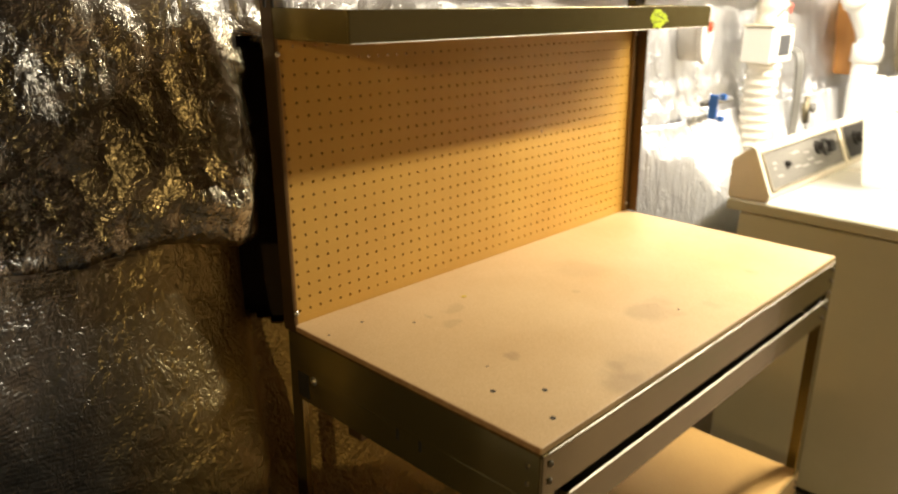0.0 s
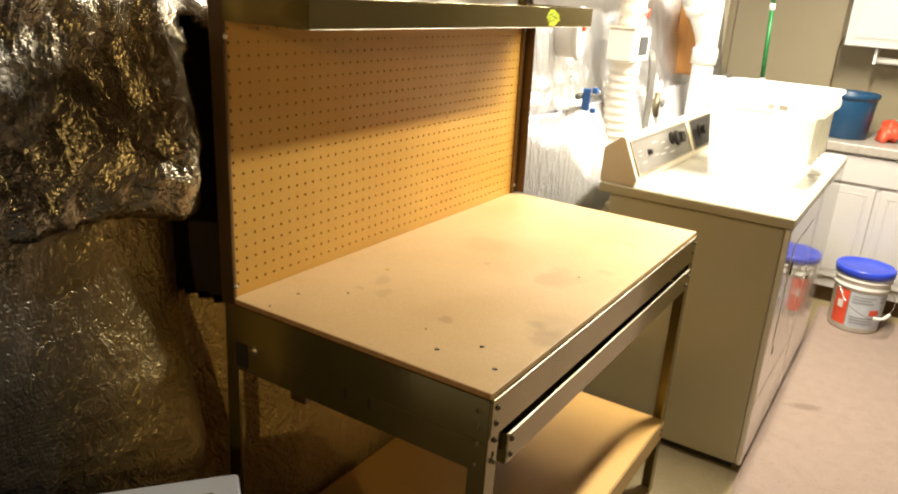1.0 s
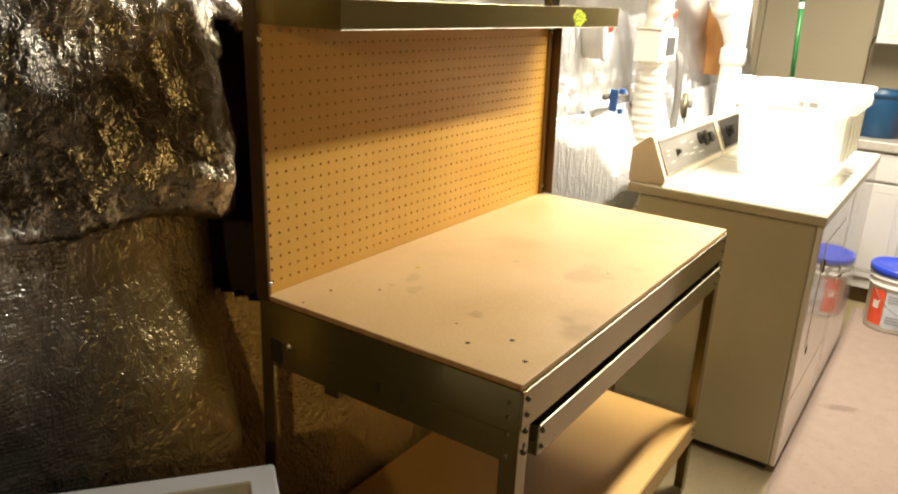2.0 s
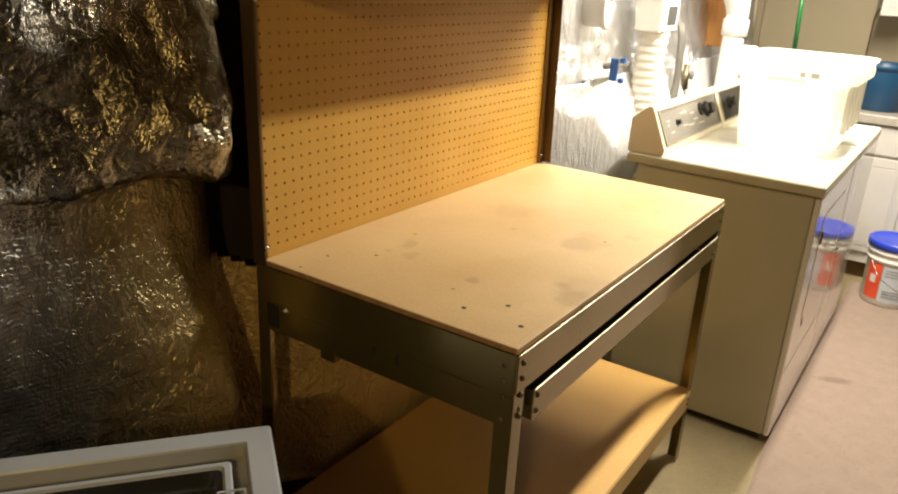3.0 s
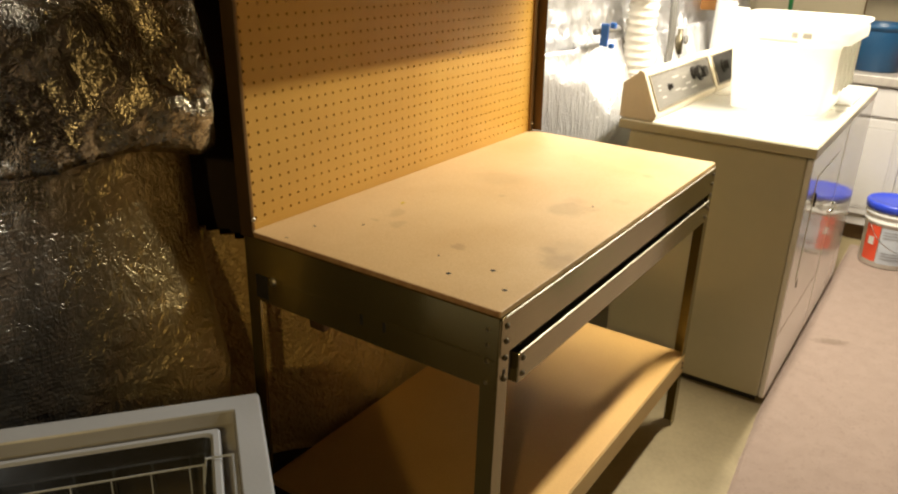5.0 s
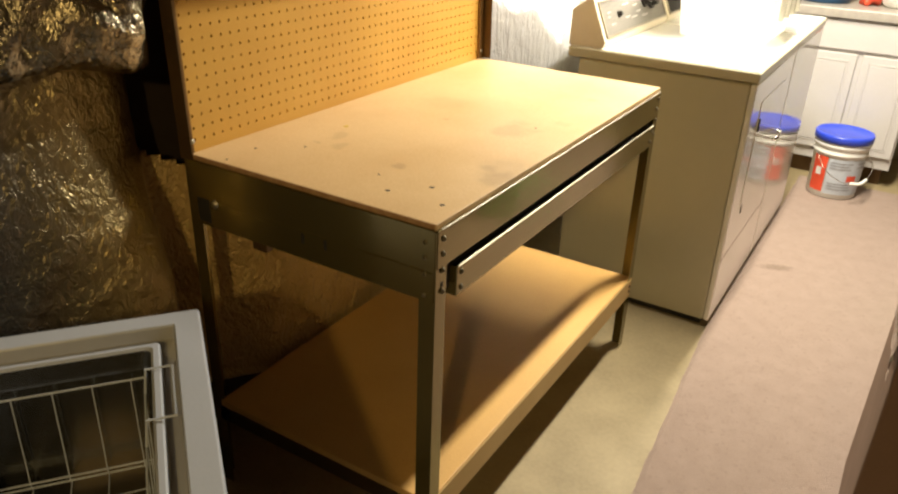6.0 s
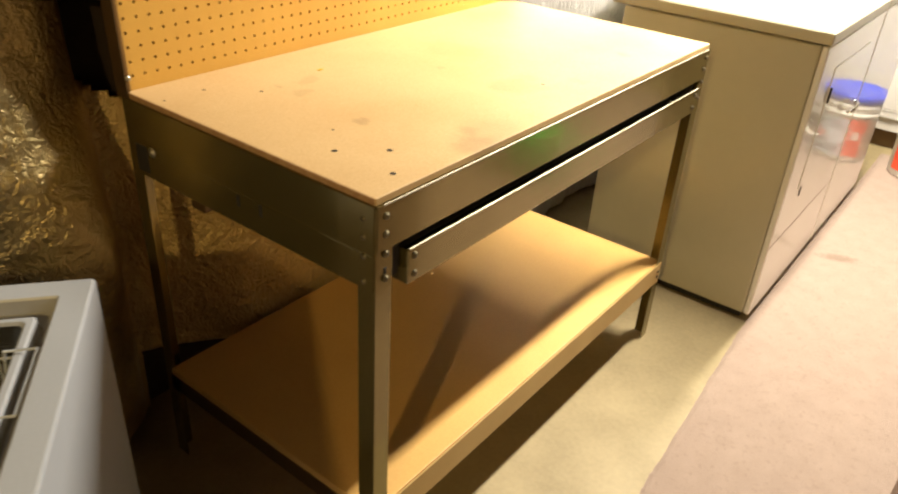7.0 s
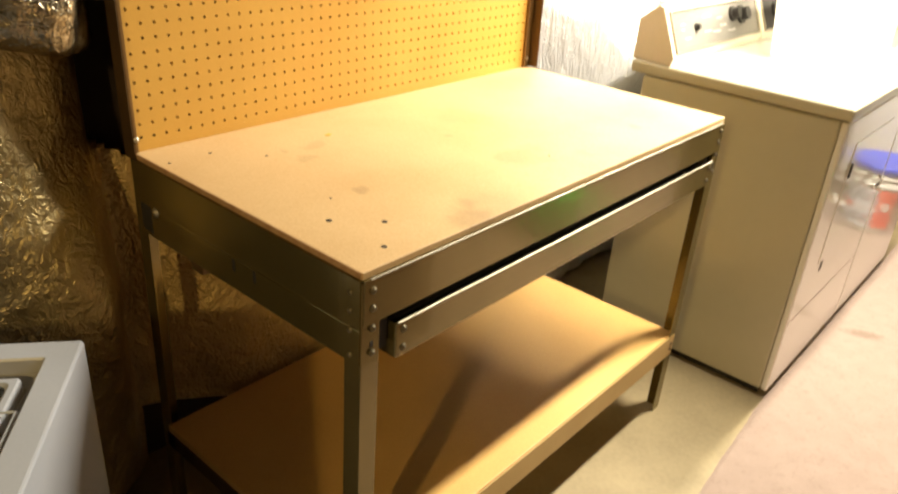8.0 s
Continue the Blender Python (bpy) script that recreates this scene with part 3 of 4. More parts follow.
for leg, x, way in ((leg_fl, 0.0, 1), (leg_fr, L, -1)):
    for z in (0.868, 0.838, 0.805, 0.762):
        bolt((x + way * 0.017, -0.0048, z), "y-", leg)
        bolt((x - way * 0.0032, 0.020, z - 0.006), "x-" if way > 0 else "x+", leg)
        part("slot", box(x + way * 0.017 - 0.003, x + way * 0.017 + 0.003, -0.0042, -0.002, z + 0.008, z + 0.019, 0.0005, 1), BLACK, leg)

# lower shelf
shelf = part("lower_shelf", box(0.0, L, 0.0, D, 0.246, 0.264, 0.002), SHELF, bench, "tan fibreboard lower shelf")
part("shelf_beam", box(0.0, L, -0.004, -0.0005, 0.193, 0.2615, 0.001, 1), SHELF_EDGE, bench, "tan front edge of the lower shelf")
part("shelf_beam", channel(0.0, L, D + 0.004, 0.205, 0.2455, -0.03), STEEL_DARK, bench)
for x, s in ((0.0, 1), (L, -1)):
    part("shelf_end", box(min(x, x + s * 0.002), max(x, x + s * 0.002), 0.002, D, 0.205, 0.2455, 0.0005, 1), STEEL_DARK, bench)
for leg, x, s in ((leg_fr, L, -1), (leg_fl, 0.0, 1)):
    for z in (0.235, 0.218):
        bolt((x + s * 0.017, -0.0035, z), "y-", leg)


def pegboard():
    """Board pierced by round holes at one inch pitch."""
    pitch, r, y0, y1 = 0.0254, 0.0031, 0.6155, 0.6205
    bm = bmesh.new()
    x0, z0, nx, nz = 0.017 - pitch / 2, 0.924 - pitch / 2, 47, 22
    grid = [[[bm.verts.new((x0 + i * pitch, y, z0 + k * pitch)) for k in range(nz + 1)] for i in range(nx + 1)] for y in (y0, y1)]
    mids_x = [[[bm.verts.new((x0 + (i + 0.5) * pitch, y, z0 + k * pitch)) for k in range(nz + 1)] for i in range(nx)] for y in (y0, y1)]
    mids_z = [[[bm.verts.new((x0 + i * pitch, y, z0 + (k + 0.5) * pitch)) for k in range(nz)] for i in range(nx + 1)] for y in (y0, y1)]
    for i in range(nx):
        for k in range(nz):
            cx, cz = x0 + (i + 0.5) * pitch, z0 + (k + 0.5) * pitch
            walls = []
            for s, y in enumerate((y0, y1)):
                g, mx, mz = grid[s], mids_x[s], mids_z[s]
                outer = [mz[i + 1][k], g[i + 1][k + 1], mx[i][k + 1], g[i][k + 1], mz[i][k], g[i][k], mx[i][k], g[i + 1][k]]
                ring = [bm.verts.new((cx + r * math.cos(a * math.pi / 4), y, cz + r * math.sin(a * math.pi / 4))) for a in range(8)]
                walls.append(ring)
                for a in range(8):
                    b = (a + 1) % 8
                    bm.faces.new((outer[a], outer[b], ring[b], ring[a]))
            for a in range(8):
                b = (a + 1) % 8
                bm.faces.new((walls[0][a], walls[0][b], walls[1][b], walls[1][a]))
    return part("pegboard", lean(bm), PEG, bench, "brown perforated hardboard back panel")


peg = pegboard()
xr = 0.017 - 0.0127 + 47 * 0.0254
part("pegboard_margin", lean(box(xr, L - 0.0005, 0.6155, 0.6205, 0.880, 1.4701)), PEG, peg)
part("pegboard_margin", box(0.017 - 0.0127, xr, 0.6155, 0.6205, 0.880, 0.9113), PEG, peg)
part("pegboard_margin", lean(box(-0.001, 0.0043, 0.6155, 0.6205, 0.880, 1.4701)), PEG, peg)
part("knot", lump((0.779, 0.6152, 1.193), (0.004, 0.001, 0.005), 0.3, 5, 2), EDGE, peg)
for xa, xb in ((-0.001, 0.0055), (L - 0.021, L - 0.0005)):
    strip = part("edge_channel", lean(box(xa, xb, 0.607, 0.6145, 0.900, 1.4475, 0.001, 1)), CHANNEL, bench, "upright steel channel beside the pegboard")
    bolt(((xa + xb) / 2, 0.607, 0.925), "y-", strip, 0.004, ZINC)
    bolt(((xa + xb) / 2, 0.620, 1.42), "y-", strip, 0.004, ZINC)

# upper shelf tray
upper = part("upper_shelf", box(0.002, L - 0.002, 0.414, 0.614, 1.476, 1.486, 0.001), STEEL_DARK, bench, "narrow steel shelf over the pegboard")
face = part("shelf_front", channel(-0.002, L + 0.002, 0.4095, 1.447, 1.500, 0.016), STEEL, upper)
part("rolled_edge", tube([(0.0, 0.4095, 1.4475), (L, 0.4095, 1.4475)], 0.0012, 8), STEEL_EDGE, face)
for x, s in ((-0.003, 1), (L + 0.003, -1)):
    bm = box(min(x, x + s * 0.003), max(x, x + s * 0.003), 0.4115, 0.628, 1.447, 1.500, 0.0008, 1)
    end = part("shelf_end", bm, STEEL, upper)
for x in (-0.010, L - 0.012):
    clip = part("post_clip", box(x - 0.012, x + 0.012, 0.610, 0.632, 1.523, 1.531, 0.002), BLACK, bench)
    part("clip_stem", tube([(x - 0.008, 0.620, 1.50), (x - 0.008, 0.620, 1.525)], 0.003, 8), BLACK, clip)
    part("clip_stem", tube([(x + 0.008, 0.620, 1.50), (x + 0.008, 0.620, 1.525)], 0.003, 8), BLACK, clip)


def sticker():
    """Jagged lime splash with dark strokes."""
    bm = bmesh.new()
    rnd = random.Random(4)
    pts = []
    for k in range(22):
        a = 2 * math.pi * k / 22
        r = (0.78 + 0.35 * rnd.random()) * (1.0 if k % 2 else 0.82)
        pts.append((0.953 + 0.048 * r * math.cos(a), 1.4725 + 0.0225 * r * math.sin(a)))
    prism(pts, "y", 0.4086, 0.4094, 0.0, bm)
    ob = part("sticker", bm, LIME, upper, "lime green sticker with dark strokes")
    for u, v, w, tilt in ((-0.012, 0.009, 0.030, 0.2), (0.006, 0.001, 0.036, -0.25), (-0.006, -0.009, 0.034, 0.12), (0.02, 0.010, 0.012, 1.0), (-0.024, -0.004, 0.014, 0.9)):
        c = Vector((0.953 + u, 0.4081, 1.4725 + v))
        d = Vector((math.cos(tilt), 0, math.sin(tilt))) * w / 2
        part("stroke", tube([c - d, c + d * 0.2 + Vector((0, 0, 0.002)), c + d], 0.0011, 6), BLACK, ob)


sticker()


# ---- dryer and washer ----
def appliance(name, label, x0, is_dryer):
    x1, yf, yb, zt = x0 + 0.685, -0.220, 0.42, 0.926
    ob = thing(name, label, name, ((x0 + x1) / 2, 0.1, 0))
    part("base", box(x0 + 0.02, x1 - 0.02, yf + 0.03, yb - 0.02, 0.0, 0.03), BLACK, ob, "black recessed base")
    # sides and top rim take the shaded tan, the front stays white
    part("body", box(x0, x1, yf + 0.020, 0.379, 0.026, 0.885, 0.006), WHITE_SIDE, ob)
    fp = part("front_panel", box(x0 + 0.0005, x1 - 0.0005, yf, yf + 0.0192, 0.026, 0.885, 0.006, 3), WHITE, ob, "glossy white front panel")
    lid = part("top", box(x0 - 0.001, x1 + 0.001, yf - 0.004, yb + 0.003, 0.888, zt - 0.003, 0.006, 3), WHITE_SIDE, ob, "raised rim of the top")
    part("top_sheet", box(x0 + 0.004, x1 - 0.004, yf + 0.001, yb - 0.002, zt - 0.006, zt, 0.0025, 2), ENAMEL_TOP, lid, "glossy white enamelled top sheet")
    profile = [(0.425, zt + 0.001), (0.30, zt + 0.001), (0.292, zt + 0.022), (0.352, 1.088), (0.366, 1.092), (0.424, 1.045)]
    con = part("console", prism(profile, "x", x0 + 0.002, x1 - 0.002, 0.004), ALMOND, ob, "slanted control console")
    # the slanted face: u along x, v up the slope
    a, b = Vector((0, 0.2955, zt + 0.032)), Vector((0, 0.3465, 1.073))
    slope = (b - a).normalized()
    out = Vector((0, slope.z, -slope.y)) * -1

    def on_face(x, v, lift):
        return Vector((x, a.y, a.z)) + slope * v + out * lift

    def plate(xa, xb, va, vb, lift, thick):
        bm = bmesh.new()
        c = [on_face(x, v, h) for h in (lift, lift + thick) for x, v in ((xa, va), (xb, va), (xb, vb), (xa, vb))]
        vs = [bm.verts.new(p) for p in c]
        for f in ((0, 1, 2, 3), (4, 5, 6, 7), (0, 1, 5, 4), (1, 2, 6, 5), (2, 3, 7, 6), (3, 0, 4, 7)):
            bm.faces.new([vs[i] for i in f])
        return bm

    wide = (b - a).length
    face = part("control_panel", plate(x0 + 0.03, x1 - 0.03, 0.006, wide - 0.006, -0.001, 0.004), CONSOLE if is_dryer else BLACK, con, "brushed grey control panel" if is_dryer else "black control panel")
    for va in (0.0, wide - 0.006):
        part("trim_strip", plate(x0 + 0.022, x1 - 0.022, va, va + 0.006, 0.0, 0.006), STEEL_EDGE, con)
    for xa in (x0 + 0.022, x1 - 0.028):
        part("trim_strip", plate(xa, xa + 0.006, 0.006, wide - 0.006, 0.0, 0.006), STEEL_EDGE, con)

    def knob(x, v, r, h, material=BLACK):
        bm = bmesh.new()
        p0 = on_face(x, v, 0.002)
        for k0, k1 in ((0.0, h * 0.35), (h * 0.35, h)):
            rr = r if k0 == 0 else r * 0.7
            tube([p0 + out * k0, p0 + out * k1], rr, 18, bm)
        return part("knob", bm, material, face)

    if is_dryer:
        knob(x0 + 0.175, wide * 0.52, 0.012, 0.016)
        knob(x0 + 0.45, wide * 0.66, 0.024, 0.03)
        knob(x0 + 0.515, wide * 0.60, 0.030, 0.032)
        for u, v, w in ((0.075, 0.62, 0.03), (0.075, 0.5, 0.02), (0.23, 0.72, 0.06), (0.23, 0.35, 0.05), (0.29, 0.30, 0.06), (0.33, 0.62, 0.04), (0.35, 0.42, 0.05), (0.40, 0.25, 0.06), (0.09, 0.28, 0.04)):
            part("print_bar", plate(x0 + u, x0 + u + w, wide * v, wide * v + 0.005, 0.003, 0.0008), INK, face)
        door = part("door", box(x0 + 0.15, x1 - 0.12, yf - 0.002, yf + 0.001, 0.42, 0.80, 0.0012, 2), WHITE, ob, "glossy white front door")
        part("handle", tube(curve([(x0 + 0.50, yf - 0.007, 0.585), (x0 + 0.505, yf - 0.022, 0.59), (x0 + 0.56, yf - 0.022, 0.60), (x0 + 0.565, yf - 0.007, 0.605)], 5), 0.006, 8), CHROME, door, "bright metal handle", True)
        part("latch", box(x0 + 0.158, x0 + 0.168, yf - 0.007, yf - 0.0015, 0.695, 0.74, 0.002), BLACK, door)
        part("access_slot", box(x0 + 0.185, x0 + 0.20, yf - 0.0015, yf + 0.001, 0.385, 0.435, 0.001), BLACK, fp)
        part("seam", box(x0 + 0.004, x1 - 0.004, yf - 0.0006, yf + 0.001, 0.268, 0.271), STEEL_DARK, fp)
    else:
        knob(x0 + 0.14, wide * 0.55, 0.028, 0.03)
        part("lid", box(x0 + 0.09, x1 - 0.09, -0.20, 0.22, zt + 0.0005, zt + 0.010, 0.004), WHITE, ob)
    return ob


appliance("dryer", "white clothes dryer with a slanted grey control console", 1.503, True)
appliance("washer", "white top-loading washing machine beside the dryer", 2.195, False)


def tote():
    """Large tapered tub with a rolled rim, rim handles and a flared lip."""
    ob = thing("storage_tote", "large white plastic tote resting on the dryer and washer", "tote", (2.1, 0.0, 0.936))

    def ring(x0, x1, y0, y1, z, r):
        pts = []
        for cx, cy, a0 in ((x1 - r, y1 - r, 0), (x0 + r, y1 - r, 90), (x0 + r, y0 + r, 180), (x1 - r, y0 + r, 270)):
            for k in range(6):
                a = radians(a0 + 18 * k)
                pts.append((cx + r * math.cos(a), cy + r * math.sin(a), z))
        return pts

    levels = [(0.03, 0.9365, 0.03), (0.028, 0.95, 0.035), (0.004, 1.17, 0.045), (0.0, 1.185, 0.045), (-0.022, 1.19, 0.05), (-0.024, 1.215, 0.05), (-0.018, 1.235, 0.05), (-0.030, 1.245, 0.055), (-0.030, 1.256, 0.055), (-0.012, 1.258, 0.05), (0.006, 1.235, 0.045), (0.012, 1.17, 0.043), (0.036, 0.955, 0.03)]
    bm = bmesh.new()
    rings = [[bm.verts.new(p) for p in ring(1.885 + i, 2.36 - i, -0.175 + i, 0.195 - i, z, r)] for i, z, r in levels]
    for one, two in zip(rings, rings[1:]):
        for k in range(len(one)):
            j = (k + 1) % len(one)
            bm.faces.new((one[k], one[j], two[j], two[k]))
    bm.faces.new(rings[0])
    bm.faces.new(rings[-1])
    body = part("tub", bm, BIN, ob, "", True)
    part("handle_flap", box(1.99, 2.16, 0.205, 0.255, 1.262, 1.272, 0.004), BIN, ob, "raised grip on the rim")
    part("slot", box(1.860, 1.8635, -0.04, 0.085, 1.189, 1.194, 0.001), GASKET, body)
    for y, w in ((-0.028, 0.009), (-0.068, 0.014)):
        part("print_bar", box(1.8595, 1.8612, y - w, y + w, 1.205, 1.222), GASKET, body)
    for k in range(4):
        part("rib", box(1.93 + 0.1 * k, 1.945 + 0.1 * k, -0.188, -0.170, 1.02, 1.185, 0.004), BIN, body)


tote()


# ---- pipes and fittings behind the machines ----
def waste_pipe():
    """Upright stack with a slanting branch that takes in the run along the wall."""
    ob = thing("drain_pipe", "white plastic drain stack with a branch along the wall", "pipe", (2.99, 0.52, 0))
    part("riser", tube([(2.99, 0.52, 0.0), (2.99, 0.52, 2.35)], 0.052, 24), PVC, ob, "", True)
    for z0, z1 in ((1.25, 1.33), (1.56, 1.62)):
        part("coupling", lathe([(0.053, z0), (0.062, z0 + 0.002), (0.062, z1), (0.053, z1 + 0.002)], (2.99, 0.52, 0), 24), PVC, ob, "", True)
    branch = part("branch", tube(curve([(2.99, 0.525, 1.36), (2.95, 0.535, 1.42), (2.84, 0.57, 1.545), (2.78, 0.595, 1.59), (2.70, 0.612, 1.604), (2.60, 0.62, 1.606)], 6), 0.048, 20), PVC, ob, "", True)
    part("collar", tube([(2.875, 0.558, 1.505), (2.835, 0.572, 1.55)], 0.057, 20), PVC, branch, "", True)
    part("horizontal_run", tube([(2.66, 0.62, 1.605), (1.25, 0.627, 1.617), (-2.2, 0.64, 1.80)], 0.047, 24), PVC, ob, "", True)
    part("coupling", lathe([(0.048, 0), (0.055, 0.002), (0.055, 0.09), (0.048, 0.092)], (2.58, 0.621, 1.606), 24, "x"), PVC, ob, "", True)


waste_pipe()


def vent():
    ob = thing("dryer_vent", "white ribbed dryer vent hose with a plastic lint box", "vent", (2.03, 0.575, 0.45))
    path, ribs = [], []
    for k in range(120):
        s = k / 119
        path.append((2.03 + 0.03 * (1 - s) ** 2, 0.575 + 0.012 * math.sin(s * 3), 0.55 + s * 0.76))
        ribs.append(0.058 + 0.0032 * math.sin(k * 1.26))
    part("hose", tube(path, 0.06, 24, None, ribs), FLEX, ob, "white ribbed vinyl hose", True)
    lint = part("lint_box", box(1.945, 2.115, 0.525, 0.632, 1.30, 1.425, 0.006), PVC, ob, "white plastic lint box")
    part("window_frame", box(1.955, 2.11, 0.516, 0.5248, 1.305, 1.42, 0.004), PVC, lint)
    part("window", box(1.985, 2.08, 0.5125, 0.5159, 1.328, 1.398, 0.001), GLASS, lint, "grey window")
    path2 = [(2.03, 0.575, 1.43 + 0.01 * k) for k in range(93)]
    part("upper_duct", tube(path2, 0.05, 20, None, [0.052 + 0.003 * math.sin(k * 1.26) for k in range(93)]), FLEX, ob, "white ribbed upper duct", True)
    part("lip", box(1.94, 2.12, 0.52, 0.636, 1.425, 1.431, 0.002), ALMOND, lint)
    part("tape", tube(curve([(1.978, 0.530, 1.46), (2.03, 0.508, 1.50), (2.082, 0.530, 1.47)], 6), 0.004, 6), RED, ob, "faded red tape")


vent()


def wall_dial():
    ob = thing("wall_alarm", "oval cream plastic wall box with a red lamp", "wall box", (1.64, 0.66, 1.4))

    def oval(profile, y):
        bm = lathe(profile, (0, 0, 0), 36, "y")
        for v in bm.verts:
            v.co = (1.64 + v.co.x * 0.42, y + v.co.y, 1.405 + v.co.z)
        return bm

    body = part("housing", oval([(0.08, 0.08), (0.086, 0.07), (0.088, 0.02), (0.084, 0.0), (0.07, -0.006), (0, -0.008)], 0.628), PVC, ob, "", True)
    part("rim", oval([(0.087, 0.004), (0.094, 0.0), (0.094, -0.012), (0.078, -0.018), (0.076, -0.008)], 0.628), PVC, ob, "", True)
    part("lamp", lump((1.655, 0.612, 1.43), (0.010, 0.008, 0.020), 0.1, 1, 2), RED, body, "red lamp")
    part("chain", tube([(1.64, 0.635 + 0.006 * math.sin(k), 1.31 - 0.0045 * k) for k in range(78)], 0.002, 6, None, [0.0012 + 0.0012 * (k % 2) for k in range(78)]), PVC, ob, "thin bead chain")


wall_dial()

clip = thing("pipe_clamp", "blue plastic spring clamp on a short grey pipe", "clamp", (1.63, 0.57, 1.1))
bm = box(1.618, 1.630, 0.545, 0.575, 1.140, 1.220, 0.004)
box(1.615, 1.632, 0.518, 0.540, 1.205, 1.225, 0.004, 2, bm)
box(1.615, 1.632, 0.520, 0.540, 1.135, 1.153, 0.004, 2, bm)
part("jaw", bm, BLUE_CLIP, clip)
part("pipe", tube([(1.60, 0.585, 1.19), (1.84, 0.60, 1.185)], 0.011, 12), GREY_HOSE, clip, "short grey pipe", True)


def supply_hoses():
    ob = thing("washer_hoses", "grey rubber washer supply hoses with brass valve", "hose", (2.5, 0.6, 0.5))
    for dx in (0.0, 0.035):
        part("hose", tube(curve([(2.36 + dx, 0.60, 0.75), (2.40 + dx, 0.585, 1.02), (2.39 + dx, 0.585, 1.22), (2.40 + dx, 0.60, 1.30), (2.43 + dx, 0.64, 1.325), (2.44 + dx, 0.70, 1.33)], 8), 0.011, 10), GREY_HOSE, ob, "", True)
    v = part("valve", lathe([(0.018, -0.05), (0.018, 0.03), (0.012, 0.032), (0.012, 0.06)], (2.58, 0.60, 1.07), 14), BOLT, ob, "", True)
    part("valve_wheel", lathe([(0.018, 0.0), (0.021, -0.006), (0.018, -0.012), (0.006, -0.014)], (2.58, 0.575, 1.085), 18, "y"), GREY_HOSE, v, "grey valve wheel", True)
    part("valve_hose", tube(curve([(2.58, 0.60, 1.03), (2.57, 0.59, 0.98), (2.54, 0.58, 0.9), (2.52, 0.55, 0.6)], 6), 0.011, 10), GREY_HOSE, v, "", True)


supply_hoses()
board = thing("wall_board", "short upright orange pine board fixed to the wall", "board", (3.10, 0.63, 1.18))
part("plank", box(3.08, 3.12, 0.585, 0.70, 1.185, 1.66, 0.003), WOOD, board)

# ---- far wall ----
panel = structure("wall_panel", box(4.098, 4.1195, 0.045, 0.655, 0.0, 2.30, 0.002), BEIGE, "flat beige painted panel on the laundry wall")
structure("trim", box(4.09, 4.1195, 0.70, 0.745, 0.0, 2.35, 0.004), BEIGE_PALE, "pale beige vertical corner trim")
cable = thing("wall_cable", "thin brown cable hanging down the wall", "cable", (4.08, 0.04, 1.0))
part("cord", tube(curve([(4.085, 0.047, 0.93), (4.085, 0.045, 1.25), (4.085, 0.04, 1.38), (4.06, -0.02, 1.46), (4.03, -0.01, 1.60), (4.0, 0.0, 2.2)], 8), 0.004, 8), STEEL_DARK, cable, "", True)


def raised_door(y0, y1, z0, z1, x, parent, name="door"):
    d = part(name, box(x - 0.019, x - 0.0005, y0, y1, z0, z1, 0.003), CAB, parent)
    bm = bmesh.new()
    w = 0.045
    box(x - 0.0225, x - 0.0192, y0 + w, y1 - w, z0 + w, z1 - w, 0.003, 2, bm)
    part("raised_panel", bm, CAB, d)
    for a0, a1, b0, b1 in ((y0 + w - 0.012, y1 - w + 0.012, z1 - w + 0.004, z1 - w + 0.010), (y0 + w - 0.012, y1 - w + 0.012, z0 + w - 0.010, z0 + w - 0.004), (y0 + w - 0.012, y0 + w - 0.006, z0 + w, z1 - w), (y1 - w + 0.006, y1 - w + 0.012, z0 + w, z1 - w)):
        part("moulding", box(x - 0.022, x - 0.0192, a0, a1, b0, b1, 0.001, 1), CAB, d)
    return d


def base_cabinet():
    ob = thing("base_cabinet", "white painted base cabinet with raised-panel doors", "cabinet", (3.8, -0.22, 0))
    part("toe_kick", box(3.56, 4.10, -0.60, 0.20, 0.0, 0.10), STEEL_DARK, ob, "dark recessed toe kick")
    part("body", box(3.50, 4.115, -0.63, 0.205, 0.10, 0.850, 0.002), CAB, ob)
    for y0, y1 in ((-0.622, -0.370), (-0.346, -0.094), (-0.070, 0.182)):
        raised_door(y0, y1, 0.165, 0.678, 3.50, ob)
    part("drawer_front", box(3.482, 3.4995, -0.622, 0.19, 0.695, 0.838, 0.004), CAB, ob)


base_cabinet()
worktop = thing("countertop", "grey laminate countertop on the base cabinet", "countertop", (3.8, -0.22, 0.85))
part("slab", box(3.462, 4.117, -0.65, 0.215, 0.8505, 0.90, 0.006), COUNTER, worktop)


def wall_cabinet():
    ob = thing("wall_cabinet", "white painted wall cabinet above the counter", "cabinet", (3.95, -0.3, 1.38))
    part("body", box(3.82, 4.116, -0.66, -0.005, 1.372, 2.15, 0.002), CAB, ob)
    raised_door(-0.655, -0.335, 1.376, 2.14, 3.82, ob)
    raised_door(-0.328, -0.008, 1.376, 2.14, 3.82, ob)


wall_cabinet()
holder = thing("towel_holder", "white plastic holder fixed under the wall cabinet", "holder", (3.9, -0.24, 1.28))
part("bracket", box(3.86, 3.98, -0.175, -0.160, 1.285, 1.3715, 0.003), PVC, holder)
part("bracket", box(3.86, 3.98, -0.46, -0.445, 1.285, 1.3715, 0.003), PVC, holder)
